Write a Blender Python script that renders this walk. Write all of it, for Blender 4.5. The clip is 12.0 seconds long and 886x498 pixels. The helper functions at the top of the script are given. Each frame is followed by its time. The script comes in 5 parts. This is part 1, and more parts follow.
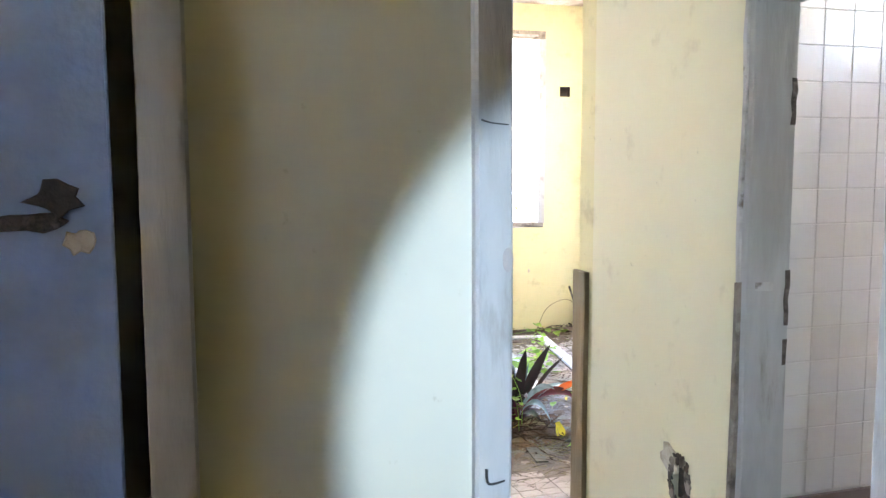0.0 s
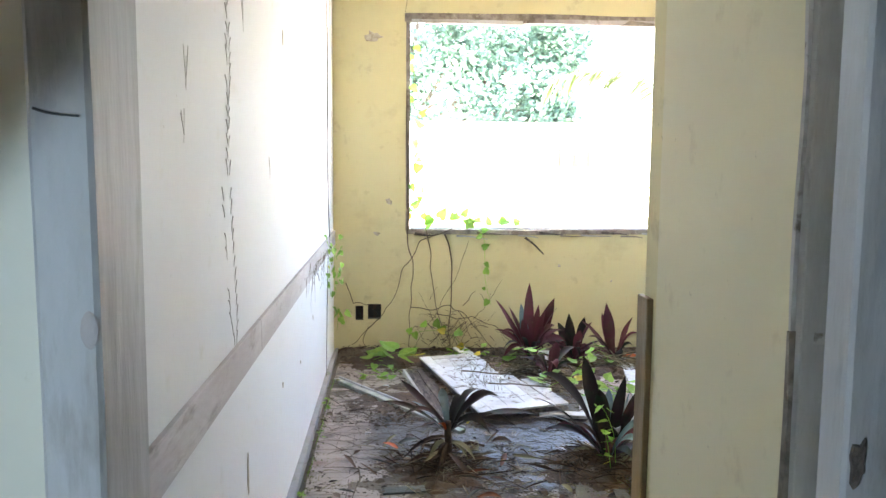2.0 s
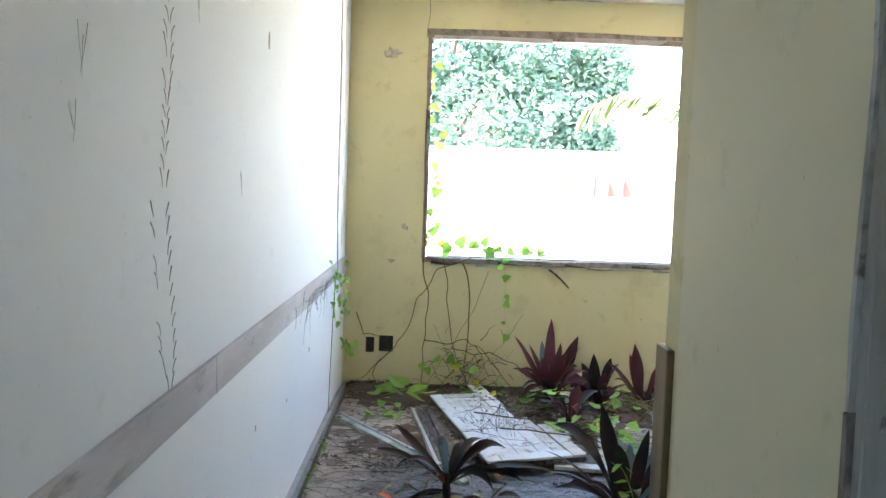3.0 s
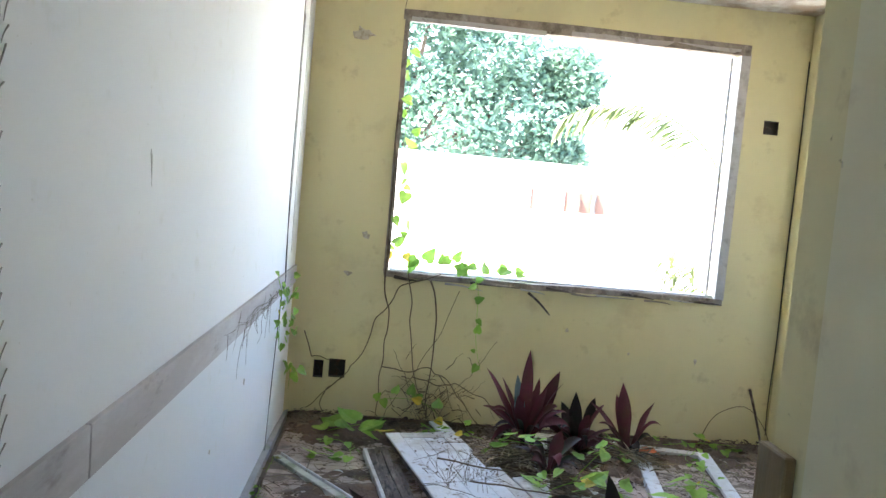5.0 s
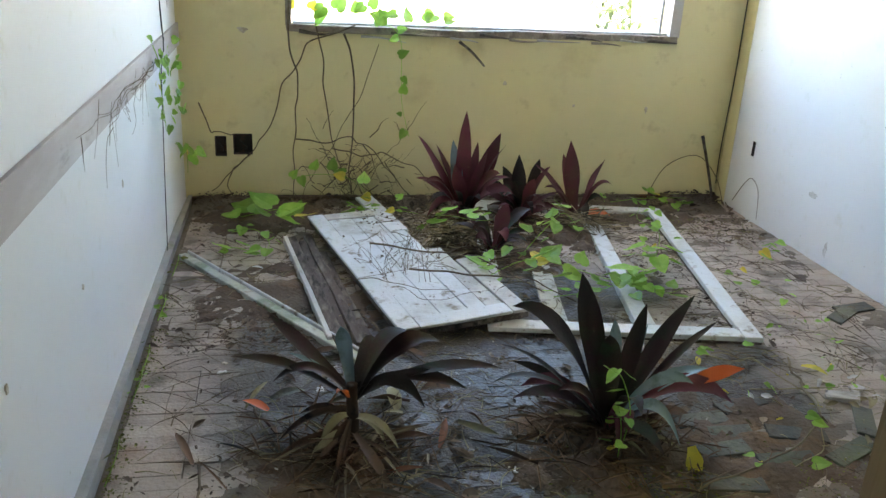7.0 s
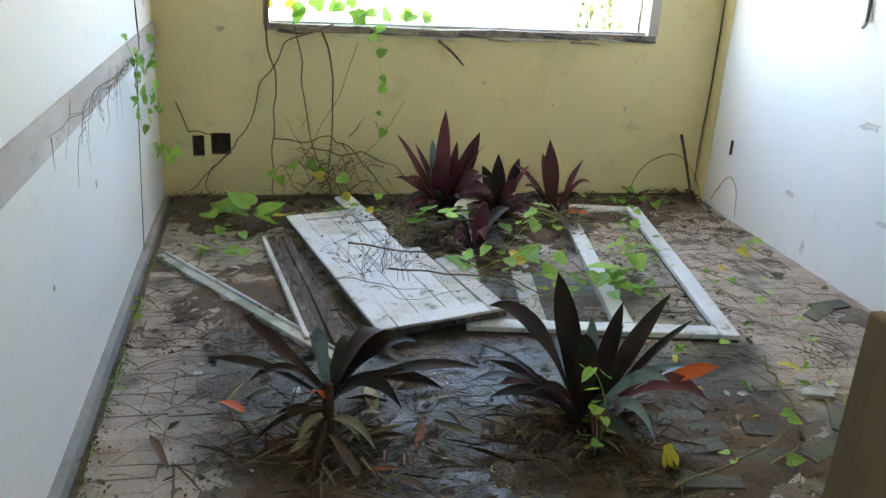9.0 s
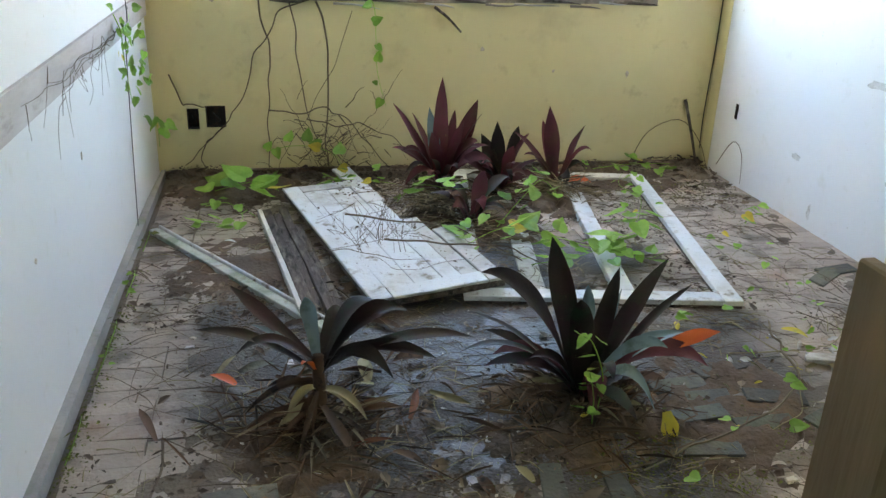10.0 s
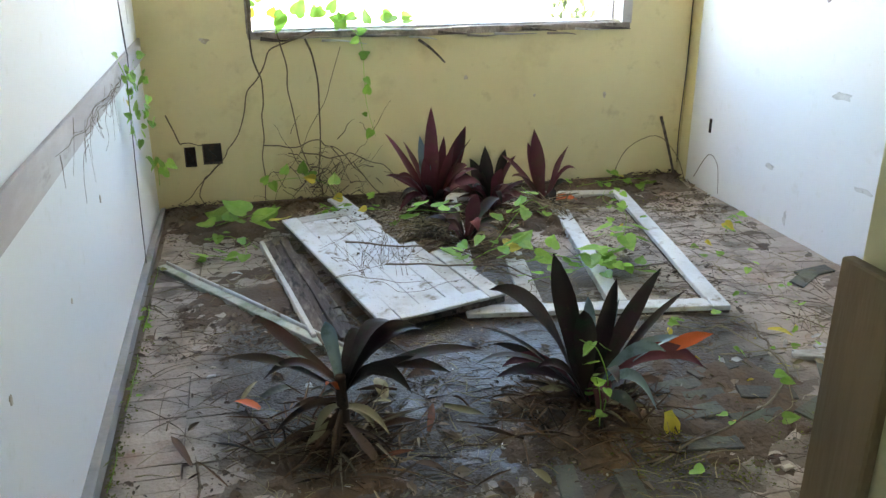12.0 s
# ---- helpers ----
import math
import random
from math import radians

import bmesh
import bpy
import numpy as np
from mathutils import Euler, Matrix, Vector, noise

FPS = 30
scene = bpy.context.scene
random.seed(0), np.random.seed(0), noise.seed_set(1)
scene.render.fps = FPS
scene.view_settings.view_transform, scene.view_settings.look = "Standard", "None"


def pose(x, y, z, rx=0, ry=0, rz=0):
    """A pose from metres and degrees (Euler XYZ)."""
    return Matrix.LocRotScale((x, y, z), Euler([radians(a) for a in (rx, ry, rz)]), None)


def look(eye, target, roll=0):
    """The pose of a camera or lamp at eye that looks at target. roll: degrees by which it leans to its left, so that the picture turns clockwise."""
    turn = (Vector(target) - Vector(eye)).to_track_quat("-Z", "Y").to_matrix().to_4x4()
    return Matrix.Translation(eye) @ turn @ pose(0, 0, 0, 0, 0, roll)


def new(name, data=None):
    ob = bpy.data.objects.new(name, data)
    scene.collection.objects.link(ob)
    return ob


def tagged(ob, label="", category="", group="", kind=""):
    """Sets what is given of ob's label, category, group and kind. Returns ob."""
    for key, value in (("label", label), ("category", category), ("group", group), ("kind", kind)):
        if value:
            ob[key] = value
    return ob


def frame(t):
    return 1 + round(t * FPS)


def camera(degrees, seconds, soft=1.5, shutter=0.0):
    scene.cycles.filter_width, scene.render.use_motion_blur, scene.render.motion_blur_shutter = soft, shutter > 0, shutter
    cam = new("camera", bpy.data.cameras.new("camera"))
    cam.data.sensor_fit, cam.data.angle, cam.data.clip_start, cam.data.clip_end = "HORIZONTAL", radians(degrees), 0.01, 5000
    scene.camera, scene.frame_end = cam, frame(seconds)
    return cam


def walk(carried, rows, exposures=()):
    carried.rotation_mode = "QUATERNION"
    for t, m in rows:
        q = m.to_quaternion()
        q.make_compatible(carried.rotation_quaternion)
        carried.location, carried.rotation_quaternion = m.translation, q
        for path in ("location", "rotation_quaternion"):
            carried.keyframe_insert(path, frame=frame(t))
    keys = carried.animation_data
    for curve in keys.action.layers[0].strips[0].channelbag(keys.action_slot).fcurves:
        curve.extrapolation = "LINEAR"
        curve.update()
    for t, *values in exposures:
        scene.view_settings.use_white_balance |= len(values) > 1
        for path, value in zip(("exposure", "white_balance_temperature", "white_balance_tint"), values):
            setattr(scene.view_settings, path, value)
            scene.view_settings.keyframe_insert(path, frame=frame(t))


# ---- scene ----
cam = camera(56.5, 12.0, soft=1.45)
PATH = [
    (0, (-0.131, -1.067, 1.614), (0.433, 0.841, 1.407), -0.2),
    (0.3, (-0.015, -1.098, 1.606), (0.656, 0.773, 1.386), 0.7),
    (0.5, (0.053, -1.070, 1.595), (0.759, 0.789, 1.379), 0.9),
    (0.7, (0.123, -1.021, 1.585), (0.841, 0.832, 1.36), 1.0),
    (1, (0.241, -0.901, 1.579), (0.911, 0.967, 1.337), 0.4),
    (1.5, (0.372, -0.764, 1.631), (0.684, 1.194, 1.370), 0.1),
    (2, (0.494, -0.755, 1.630), (0.615, 1.230, 1.416), 0.5),
    (2.5, (0.658, -0.53, 1.602), (0.727, 1.460, 1.417), 0.4),
    (3, (0.683, -0.331, 1.604), (0.708, 1.663, 1.455), 2.0),
    (3.5, (0.615, -0.064, 1.622), (0.658, 1.933, 1.52), 4.5),
    (5.5, (0.571, 0.765, 1.569), (0.775, 2.749, 1.412), 5.5),
    (6, (0.428, 1.080, 1.56), (0.719, 3.034, 1.246), 6.0),
    (6.5, (0.545, 1.185, 1.615), (0.806, 3.082, 1.038), 2.3),
    (7, (0.604, 1.227, 1.578), (0.968, 3.059, 0.864), 3.1),
    (7.5, (0.592, 1.218, 1.590), (0.958, 3.051, 0.879), 3.4),
    (9.5, (0.67, 1.242, 1.562), (1.08, 3.062, 0.843), 3.2),
    (10, (0.704, 1.266, 1.529), (1.078, 3.074, 0.76), 2.1),
    (10.5, (0.682, 1.237, 1.535), (1.014, 3.039, 0.733), 0.6),
    (11, (0.55, 1.205, 1.588), (0.884, 3.009, 0.792), 0.2),
    (11.5, (0.497, 1.195, 1.583), (0.856, 3.016, 0.837), -0.5),
    (12, (0.572, 1.127, 1.591), (1.002, 2.944, 0.873), -0.2),
]
EXPOSURES = [(0.0, 6.1, 7200, 20), (0.5, 5.8, 7700, 22), (1.1, 5.75, 7600, 20), (1.8, 5.25, 7400, 17), (2.5, 4.75, 7000, 13), (3.5, 4.38, 6700, 10), (5.5, 4.2, 6800, 10), (6.5, 4.2, 7200, 8), (7.2, 4.35, 7300, 7), (9.5, 4.4, 7300, 7), (11.0, 4.66, 7250, 7), (12.0, 4.52, 7250, 7)]
walk(cam, [(t, look(eye, target, roll)) for t, eye, target, roll in PATH], EXPOSURES)

# ---------------------------------------------------------------- light
world = bpy.data.worlds.new("sky")
scene.world = world
world.use_nodes = True
wn = world.node_tree
sky = wn.nodes.new("ShaderNodeTexSky")
sky.sky_type, sky.sun_disc = "NISHITA", False
sky.sun_elevation, sky.sun_rotation = radians(58), radians(243)
wn.links.new(sky.outputs[0], wn.nodes["Background"].inputs[0])
wn.nodes["Background"].inputs[1].default_value = 0.15

sun = new("sun", bpy.data.lights.new("sun", "SUN"))
sun.data.energy, sun.data.angle, sun.data.color = 4.5, radians(0.5), (1.0, 0.95, 0.87)
sun.matrix_world = look((-10.0, -5.0, 18.0), (0, 0, 0))

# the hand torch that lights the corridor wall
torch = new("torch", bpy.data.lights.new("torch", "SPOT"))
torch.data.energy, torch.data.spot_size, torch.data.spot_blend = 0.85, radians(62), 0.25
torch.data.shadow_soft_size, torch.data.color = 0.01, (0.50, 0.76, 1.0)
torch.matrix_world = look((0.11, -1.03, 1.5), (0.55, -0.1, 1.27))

# ---------------------------------------------------------------- materials
def link(nt, a, b):
    nt.links.new(a, b)


def surface(name, colour, rough=0.8, spots=(), bump=0.0, bump_scale=60.0, metallic=0.0, vary=0.0, island=0.0, through_light=0.0, stretch=(1, 1, 1), damp=None):
    """A material: a base colour, layers of noise (scale, colour, from, to, detail), relief and chance differences between pieces."""
    m = bpy.data.materials.new(name)
    m.use_nodes = True
    nt = m.node_tree
    bsdf = nt.nodes["Principled BSDF"]
    bsdf.inputs["Roughness"].default_value = rough
    bsdf.inputs["Metallic"].default_value = metallic
    geo = nt.nodes.new("ShaderNodeNewGeometry")
    mapping = nt.nodes.new("ShaderNodeMapping")
    mapping.inputs["Scale"].default_value = stretch
    link(nt, geo.outputs["Position"], mapping.inputs["Vector"])
    rgb = nt.nodes.new("ShaderNodeRGB")
    rgb.outputs[0].default_value = (*colour, 1)
    out = rgb.outputs[0]
    info = nt.nodes.new("ShaderNodeObjectInfo")
    for scale, other, lo, hi, detail in spots:
        tex = nt.nodes.new("ShaderNodeTexNoise")
        tex.inputs["Scale"].default_value, tex.inputs["Detail"].default_value = scale, detail
        tex.inputs["Roughness"].default_value = 0.62
        link(nt, mapping.outputs[0], tex.inputs["Vector"])
        ramp = nt.nodes.new("ShaderNodeMapRange")
        ramp.inputs["From Min"].default_value, ramp.inputs["From Max"].default_value = lo, hi
        link(nt, tex.outputs["Fac"], ramp.inputs["Value"])
        mix = nt.nodes.new("ShaderNodeMix")
        mix.data_type = "RGBA"
        link(nt, ramp.outputs[0], mix.inputs["Factor"])
        link(nt, out, mix.inputs["A"])
        mix.inputs["B"].default_value = (*other, 1)
        out = mix.outputs["Result"]
    if damp:
        # a damp patch with a ragged outline: darker, browner and smoother
        (cx, cy, r), other, wet = damp
        far = nt.nodes.new("ShaderNodeVectorMath")
        far.operation = "DISTANCE"
        far.inputs[1].default_value = (cx, cy, 0)
        link(nt, geo.outputs["Position"], far.inputs[0])
        tex = nt.nodes.new("ShaderNodeTexNoise")
        tex.inputs["Scale"].default_value, tex.inputs["Detail"].default_value = 1.8, 8
        link(nt, geo.outputs["Position"], tex.inputs["Vector"])
        add = nt.nodes.new("ShaderNodeMath")
        add.operation = "MULTIPLY_ADD"
        link(nt, tex.outputs["Fac"], add.inputs[0])
        add.inputs[1].default_value = 2.2
        link(nt, far.outputs["Value"], add.inputs[2])
        ramp = nt.nodes.new("ShaderNodeMapRange")
        ramp.inputs["From Min"].default_value, ramp.inputs["From Max"].default_value = r + 1.35, r + 0.85
        link(nt, add.outputs[0], ramp.inputs["Value"])
        mix = nt.nodes.new("ShaderNodeMix")
        mix.data_type = "RGBA"
        link(nt, ramp.outputs[0], mix.inputs["Factor"])
        link(nt, out, mix.inputs["A"])
        mix.inputs["B"].default_value = (*other, 1)
        out = mix.outputs["Result"]
        gloss = nt.nodes.new("ShaderNodeMapRange")
        gloss.inputs["To Min"].default_value, gloss.inputs["To Max"].default_value = rough, wet
        link(nt, ramp.outputs[0], gloss.inputs["Value"])
        link(nt, gloss.outputs[0], bsdf.inputs["Roughness"])
    for amount, socket in ((vary, info.outputs["Random"]), (island, geo.outputs["Random Per Island"])):
        if amount:
            hsv = nt.nodes.new("ShaderNodeHueSaturation")
            ramp = nt.nodes.new("ShaderNodeMapRange")
            ramp.inputs["To Min"].default_value, ramp.inputs["To Max"].default_value = 1 - amount, 1 + amount
            link(nt, socket, ramp.inputs["Value"])
            link(nt, ramp.outputs[0], hsv.inputs["Value"])
            link(nt, out, hsv.inputs["Color"])
            out = hsv.outputs[0]
    link(nt, out, bsdf.inputs["Base Color"])
    if bump:
        tex = nt.nodes.new("ShaderNodeTexNoise")
        tex.inputs["Scale"].default_value, tex.inputs["Detail"].default_value = bump_scale, 5
        link(nt, mapping.outputs[0], tex.inputs["Vector"])
        b = nt.nodes.new("ShaderNodeBump")
        b.inputs["Strength"].default_value, b.inputs["Distance"].default_value = bump, 0.01
        link(nt, tex.outputs["Fac"], b.inputs["Height"])
        link(nt, b.outputs[0], bsdf.inputs["Normal"])
    if through_light:
        trans = nt.nodes.new("ShaderNodeBsdfTranslucent")
        link(nt, out, trans.inputs["Color"])
        mixs = nt.nodes.new("ShaderNodeMixShader")
        mixs.inputs[0].default_value = through_light
        link(nt, bsdf.outputs[0], mixs.inputs[1])
        link(nt, trans.outputs[0], mixs.inputs[2])
        link(nt, mixs.outputs[0], nt.nodes["Material Output"].inputs["Surface"])
    return m


WHITE_WALL = surface("white_plaster", (0.73, 0.74, 0.75), 0.75, [(1.3, (0.71, 0.72, 0.73), 0.5, 0.8, 6), (9, (0.64, 0.64, 0.60), 0.60, 0.8, 8), (45, (0.45, 0.43, 0.38), 0.70, 0.78, 3)], 0.06, 25)
YELLOW_WALL = surface("yellow_plaster", (0.68, 0.62, 0.355), 0.75, [(1.1, (0.61, 0.555, 0.31), 0.5, 0.8, 6), (2.4, (0.53, 0.46, 0.25), 0.55, 0.75, 8), (7, (0.45, 0.39, 0.22), 0.6, 0.82, 8), (30, (0.30, 0.26, 0.16), 0.70, 0.80, 4)], 0.07, 25)
CREAM_WALL = surface("cream_plaster", (0.71, 0.67, 0.475), 0.75, [(1.1, (0.64, 0.60, 0.42), 0.5, 0.8, 6), (7, (0.55, 0.50, 0.34), 0.6, 0.82, 8), (30, (0.36, 0.32, 0.22), 0.70, 0.80, 4)], 0.07, 25)
BLUE_WALL = surface("pale_blue_plaster", (0.64, 0.63, 0.54), 0.7, [(1.4, (0.56, 0.55, 0.46), 0.5, 0.8, 6), (25, (0.46, 0.43, 0.32), 0.68, 0.8, 5)], 0.06, 25)
# ochre picked for unseen walls, so that bounced light turns olive
BOUNCE_OCHRE = surface("bounce_ochre_plaster", (0.36, 0.30, 0.13), 0.8, [(1.4, (0.28, 0.23, 0.10), 0.5, 0.8, 6), (25, (0.2, 0.16, 0.08), 0.66, 0.8, 5)], 0.06, 25)
CHIP = surface("bare_plaster", (0.60, 0.60, 0.59), 0.9, [(14, (0.46, 0.45, 0.43), 0.45, 0.65, 7), (50, (0.34, 0.32, 0.29), 0.58, 0.72, 5)], 0.6, 80)
CEILING = surface("stained_ceiling", (0.72, 0.70, 0.64), 0.9, [(1.7, (0.36, 0.26, 0.18), 0.46, 0.58, 9), (5, (0.55, 0.44, 0.34), 0.48, 0.65, 7)], 0.4, 30)
PLINTH = surface("grey_plinth", (0.34, 0.33, 0.32), 0.85, [(6, (0.24, 0.24, 0.22), 0.45, 0.75, 7), (3, (0.20, 0.25, 0.12), 0.58, 0.75, 5)], 0.4, 60)
RAIL = surface("worn_grey_wood", (0.42, 0.38, 0.37), 0.75, [(5, (0.55, 0.53, 0.53), 0.45, 0.7, 7), (14, (0.24, 0.20, 0.18), 0.58, 0.75, 8)], 0.35, 50, stretch=(1, 0.25, 1))
BROWN_RAIL = surface("brown_wood", (0.16, 0.10, 0.08), 0.6, [(8, (0.24, 0.17, 0.14), 0.45, 0.7, 7)], 0.3, 50, stretch=(0.2, 1, 1))
JAMB = surface("weathered_jamb_wood", (0.40, 0.40, 0.40), 0.65, [(4, (0.50, 0.51, 0.52), 0.42, 0.65, 6), (2.5, (0.30, 0.27, 0.24), 0.5, 0.7, 9), (12, (0.24, 0.21, 0.18), 0.58, 0.72, 8)], 0.35, 40, stretch=(1, 1, 0.2))
POST = surface("varnished_post_wood", (0.165, 0.112, 0.05), 0.55, [(10, (0.25, 0.175, 0.085), 0.4, 0.7, 7), (40, (0.11, 0.06, 0.03), 0.6, 0.8, 4)], 0.3, 60, stretch=(1, 1, 0.12))
STRIP = surface("grey_green_strip", (0.34, 0.41, 0.43), 0.6, [(5, (0.24, 0.29, 0.30), 0.45, 0.7, 6)], 0.2, 60)
DOOR_BLUE = surface("blue_door_paint", (0.26, 0.36, 0.58), 0.6, [(3, (0.17, 0.24, 0.38), 0.45, 0.7, 6)], 0.2, 60)
TILE = surface("white_glazed_tile", (0.66, 0.63, 0.62), 0.25, [(4, (0.66, 0.62, 0.58), 0.5, 0.8, 6)], vary=0.04)
GROUT = surface("grout", (0.60, 0.57, 0.55), 0.9, [(20, (0.50, 0.47, 0.44), 0.5, 0.7, 4)])
SCREED = surface("floor_screed", (0.17, 0.145, 0.12), 0.9, [(3, (0.12, 0.11, 0.09), 0.45, 0.7, 8), (25, (0.28, 0.25, 0.2), 0.55, 0.8, 6)], 0.6, 50)
PARQUET = surface("weathered_parquet", (0.37, 0.305, 0.255), 0.6, [(6, (0.45, 0.39, 0.335), 0.5, 0.75, 8), (2.2, (0.24, 0.14, 0.09), 0.60, 0.74, 7), (3.2, (0.15, 0.125, 0.10), 0.53, 0.64, 12), (34, (0.13, 0.105, 0.085), 0.62, 0.78, 6)], 0.5, 70, vary=0.14, damp=((1.35, 3.98, 1.05), (0.062, 0.053, 0.046), 0.36))
PARQUET_FAR = surface("weathered_parquet_far", (0.37, 0.305, 0.255), 0.6, [(6, (0.45, 0.39, 0.335), 0.5, 0.75, 8), (2.2, (0.24, 0.14, 0.09), 0.60, 0.74, 7), (3.2, (0.15, 0.125, 0.10), 0.53, 0.64, 12), (34, (0.13, 0.105, 0.085), 0.62, 0.78, 6)], 0.5, 70, island=0.14, damp=((1.35, 3.98, 1.05), (0.062, 0.053, 0.046), 0.36))
LOOSE = surface("mossy_parquet", (0.078, 0.082, 0.072), 0.7, [(6, (0.17, 0.15, 0.12), 0.45, 0.7, 7), (3, (0.08, 0.095, 0.05), 0.5, 0.7, 6)], 0.5, 70, vary=0.25)
WHITE_WOOD = surface("peeling_white_paint", (0.58, 0.61, 0.64), 0.6, [(3, (0.50, 0.51, 0.50), 0.5, 0.75, 7), (2.1, (0.34, 0.33, 0.31), 0.53, 0.66, 10), (13, (0.20, 0.17, 0.13), 0.57, 0.68, 9), (60, (0.16, 0.13, 0.10), 0.64, 0.72, 5)], 0.3, 60)
PANEL_WOOD = surface("bleached_boards", (0.50, 0.50, 0.49), 0.75, [(4, (0.34, 0.32, 0.29), 0.5, 0.70, 9), (2.3, (0.24, 0.22, 0.19), 0.54, 0.66, 10), (18, (0.17, 0.14, 0.11), 0.58, 0.70, 9)], 0.4, 50)
GREEN_WOOD = surface("flaking_green_white_wood", (0.44, 0.46, 0.42), 0.7, [(6, (0.22, 0.26, 0.19), 0.44, 0.60, 9), (14, (0.20, 0.16, 0.12), 0.58, 0.75, 8)], 0.4, 50)
OLD_WOOD = surface("rotten_dark_wood", (0.095, 0.075, 0.064), 0.9, [(22, (0.20, 0.17, 0.145), 0.50, 0.66, 8), (30, (0.03, 0.024, 0.02), 0.52, 0.64, 8)], 1.0, 60, stretch=(1, 0.25, 1))
RAW_EDGE = surface("broken_mortar", (0.30, 0.26, 0.22), 0.95, [(10, (0.14, 0.11, 0.09), 0.45, 0.65, 7), (25, (0.45, 0.40, 0.34), 0.55, 0.8, 5)], 0.9, 40)
FRAME_METAL = surface("grey_window_strip", (0.46, 0.45, 0.45), 0.5, [(10, (0.25, 0.22, 0.2), 0.5, 0.75, 7)], 0.2, 50)
BOX_DARK = surface("rusty_box", (0.05, 0.042, 0.038), 0.85, [(30, (0.12, 0.07, 0.045), 0.5, 0.75, 6)], 0.3, 80)
CABLE = surface("black_cable", (0.035, 0.035, 0.035), 0.5)
PIPE = surface("dark_conduit", (0.05, 0.05, 0.052), 0.5)
PURPLE = surface("purple_leaf", (0.115, 0.034, 0.040), 0.55, [(7, (0.10, 0.055, 0.034), 0.48, 0.7, 6), (5, (0.155, 0.036, 0.052), 0.5, 0.7, 5), (45, (0.17, 0.10, 0.06), 0.64, 0.76, 5)], 0.12, 90, vary=0.3, through_light=0.18)
DARK_LEAF = surface("dark_green_purple_leaf", (0.036, 0.024, 0.017), 0.55, [(7, (0.046, 0.018, 0.020), 0.45, 0.65, 6), (9, (0.026, 0.042, 0.020), 0.5, 0.7, 6), (45, (0.075, 0.055, 0.035), 0.62, 0.74, 5)], 0.12, 90, vary=0.35, through_light=0.1)
# pale blue base colour paints the glossy sky reflection onto these leaves
SHEEN_LEAF = surface("pale_sheen_leaf", (0.15, 0.22, 0.24), 0.38, [(12, (0.04, 0.075, 0.055), 0.5, 0.7, 4)], vary=0.2, through_light=0.15)
RED_LEAF = surface("orange_red_leaf", (0.62, 0.12, 0.025), 0.5, [(6, (0.25, 0.04, 0.03), 0.5, 0.75, 3)], through_light=0.3)
RUST_LEAF = surface("rust_brown_leaf", (0.20, 0.075, 0.035), 0.8, [(14, (0.10, 0.045, 0.025), 0.5, 0.7, 5)], vary=0.2, through_light=0.1)
YELLOW_LEAF = surface("yellow_leaf", (0.62, 0.50, 0.06), 0.5, [(15, (0.45, 0.40, 0.08), 0.5, 0.7, 3)], through_light=0.35)
GREEN_LEAF = surface("bright_green_leaf", (0.22, 0.42, 0.065), 0.45, [(12, (0.32, 0.50, 0.10), 0.45, 0.7, 3)], vary=0.3, through_light=0.45)
DRY_LEAF = surface("dry_leaf", (0.10, 0.056, 0.032), 0.85, [(10, (0.115, 0.07, 0.04), 0.5, 0.7, 4), (30, (0.03, 0.02, 0.014), 0.55, 0.7, 4)], vary=0.3, through_light=0.1)
LITTER = surface("leaf_litter", (0.13, 0.095, 0.068), 0.85, [(6, (0.19, 0.15, 0.11), 0.5, 0.7, 4), (2, (0.065, 0.052, 0.04), 0.5, 0.7, 3)], island=0.55)
STRAW_DARK = surface("rotted_straw", (0.105, 0.065, 0.038), 0.9, [(4, (0.12, 0.07, 0.035), 0.5, 0.7, 6), (9, (0.17, 0.135, 0.085), 0.56, 0.7, 5)], island=0.6)
STRAW_PALE = surface("bleached_straw", (0.24, 0.195, 0.125), 0.85, [(6, (0.14, 0.10, 0.06), 0.48, 0.66, 6)], island=0.6)
STRAW = surface("pale_straw", (0.27, 0.235, 0.13), 0.8, [(20, (0.18, 0.14, 0.08), 0.5, 0.7, 4)])
SPECK = surface("pale_flake", (0.30, 0.28, 0.25), 0.9, [(5, (0.16, 0.13, 0.10), 0.45, 0.6, 4)], island=0.5)
TWIG = surface("brown_vine_stem", (0.115, 0.083, 0.055), 0.8, [(30, (0.19, 0.15, 0.10), 0.5, 0.7, 4)], 0.4, 120)
DUST = surface("trodden_dirt", (0.185, 0.148, 0.12), 0.95, [(5, (0.20, 0.165, 0.13), 0.48, 0.7, 9), (2, (0.085, 0.068, 0.052), 0.5, 0.66, 9), (50, (0.07, 0.055, 0.042), 0.56, 0.7, 6)], 0.8, 90, damp=((1.35, 3.98, 1.05), (0.058, 0.047, 0.038), 0.48))
MOSS = surface("moss", (0.11, 0.12, 0.025), 0.9, [(30, (0.19, 0.18, 0.04), 0.5, 0.7, 4)], island=0.4)
SOIL = surface("dark_soil", (0.11, 0.078, 0.055), 0.95, [(14, (0.15, 0.10, 0.062), 0.5, 0.7, 8), (4, (0.18, 0.105, 0.05), 0.55, 0.7, 8)], 0.9, 60)
GROUND = surface("pale_yard", (0.46, 0.43, 0.38), 0.9, [(0.6, (0.36, 0.34, 0.26), 0.5, 0.7, 7), (6, (0.5, 0.47, 0.42), 0.5, 0.75, 5)], 0.3, 30)
YARD_WALL = surface("whitewashed_wall", (0.80, 0.78, 0.76), 0.85, [(0.8, (0.72, 0.69, 0.66), 0.5, 0.75, 6)], 0.2, 40)
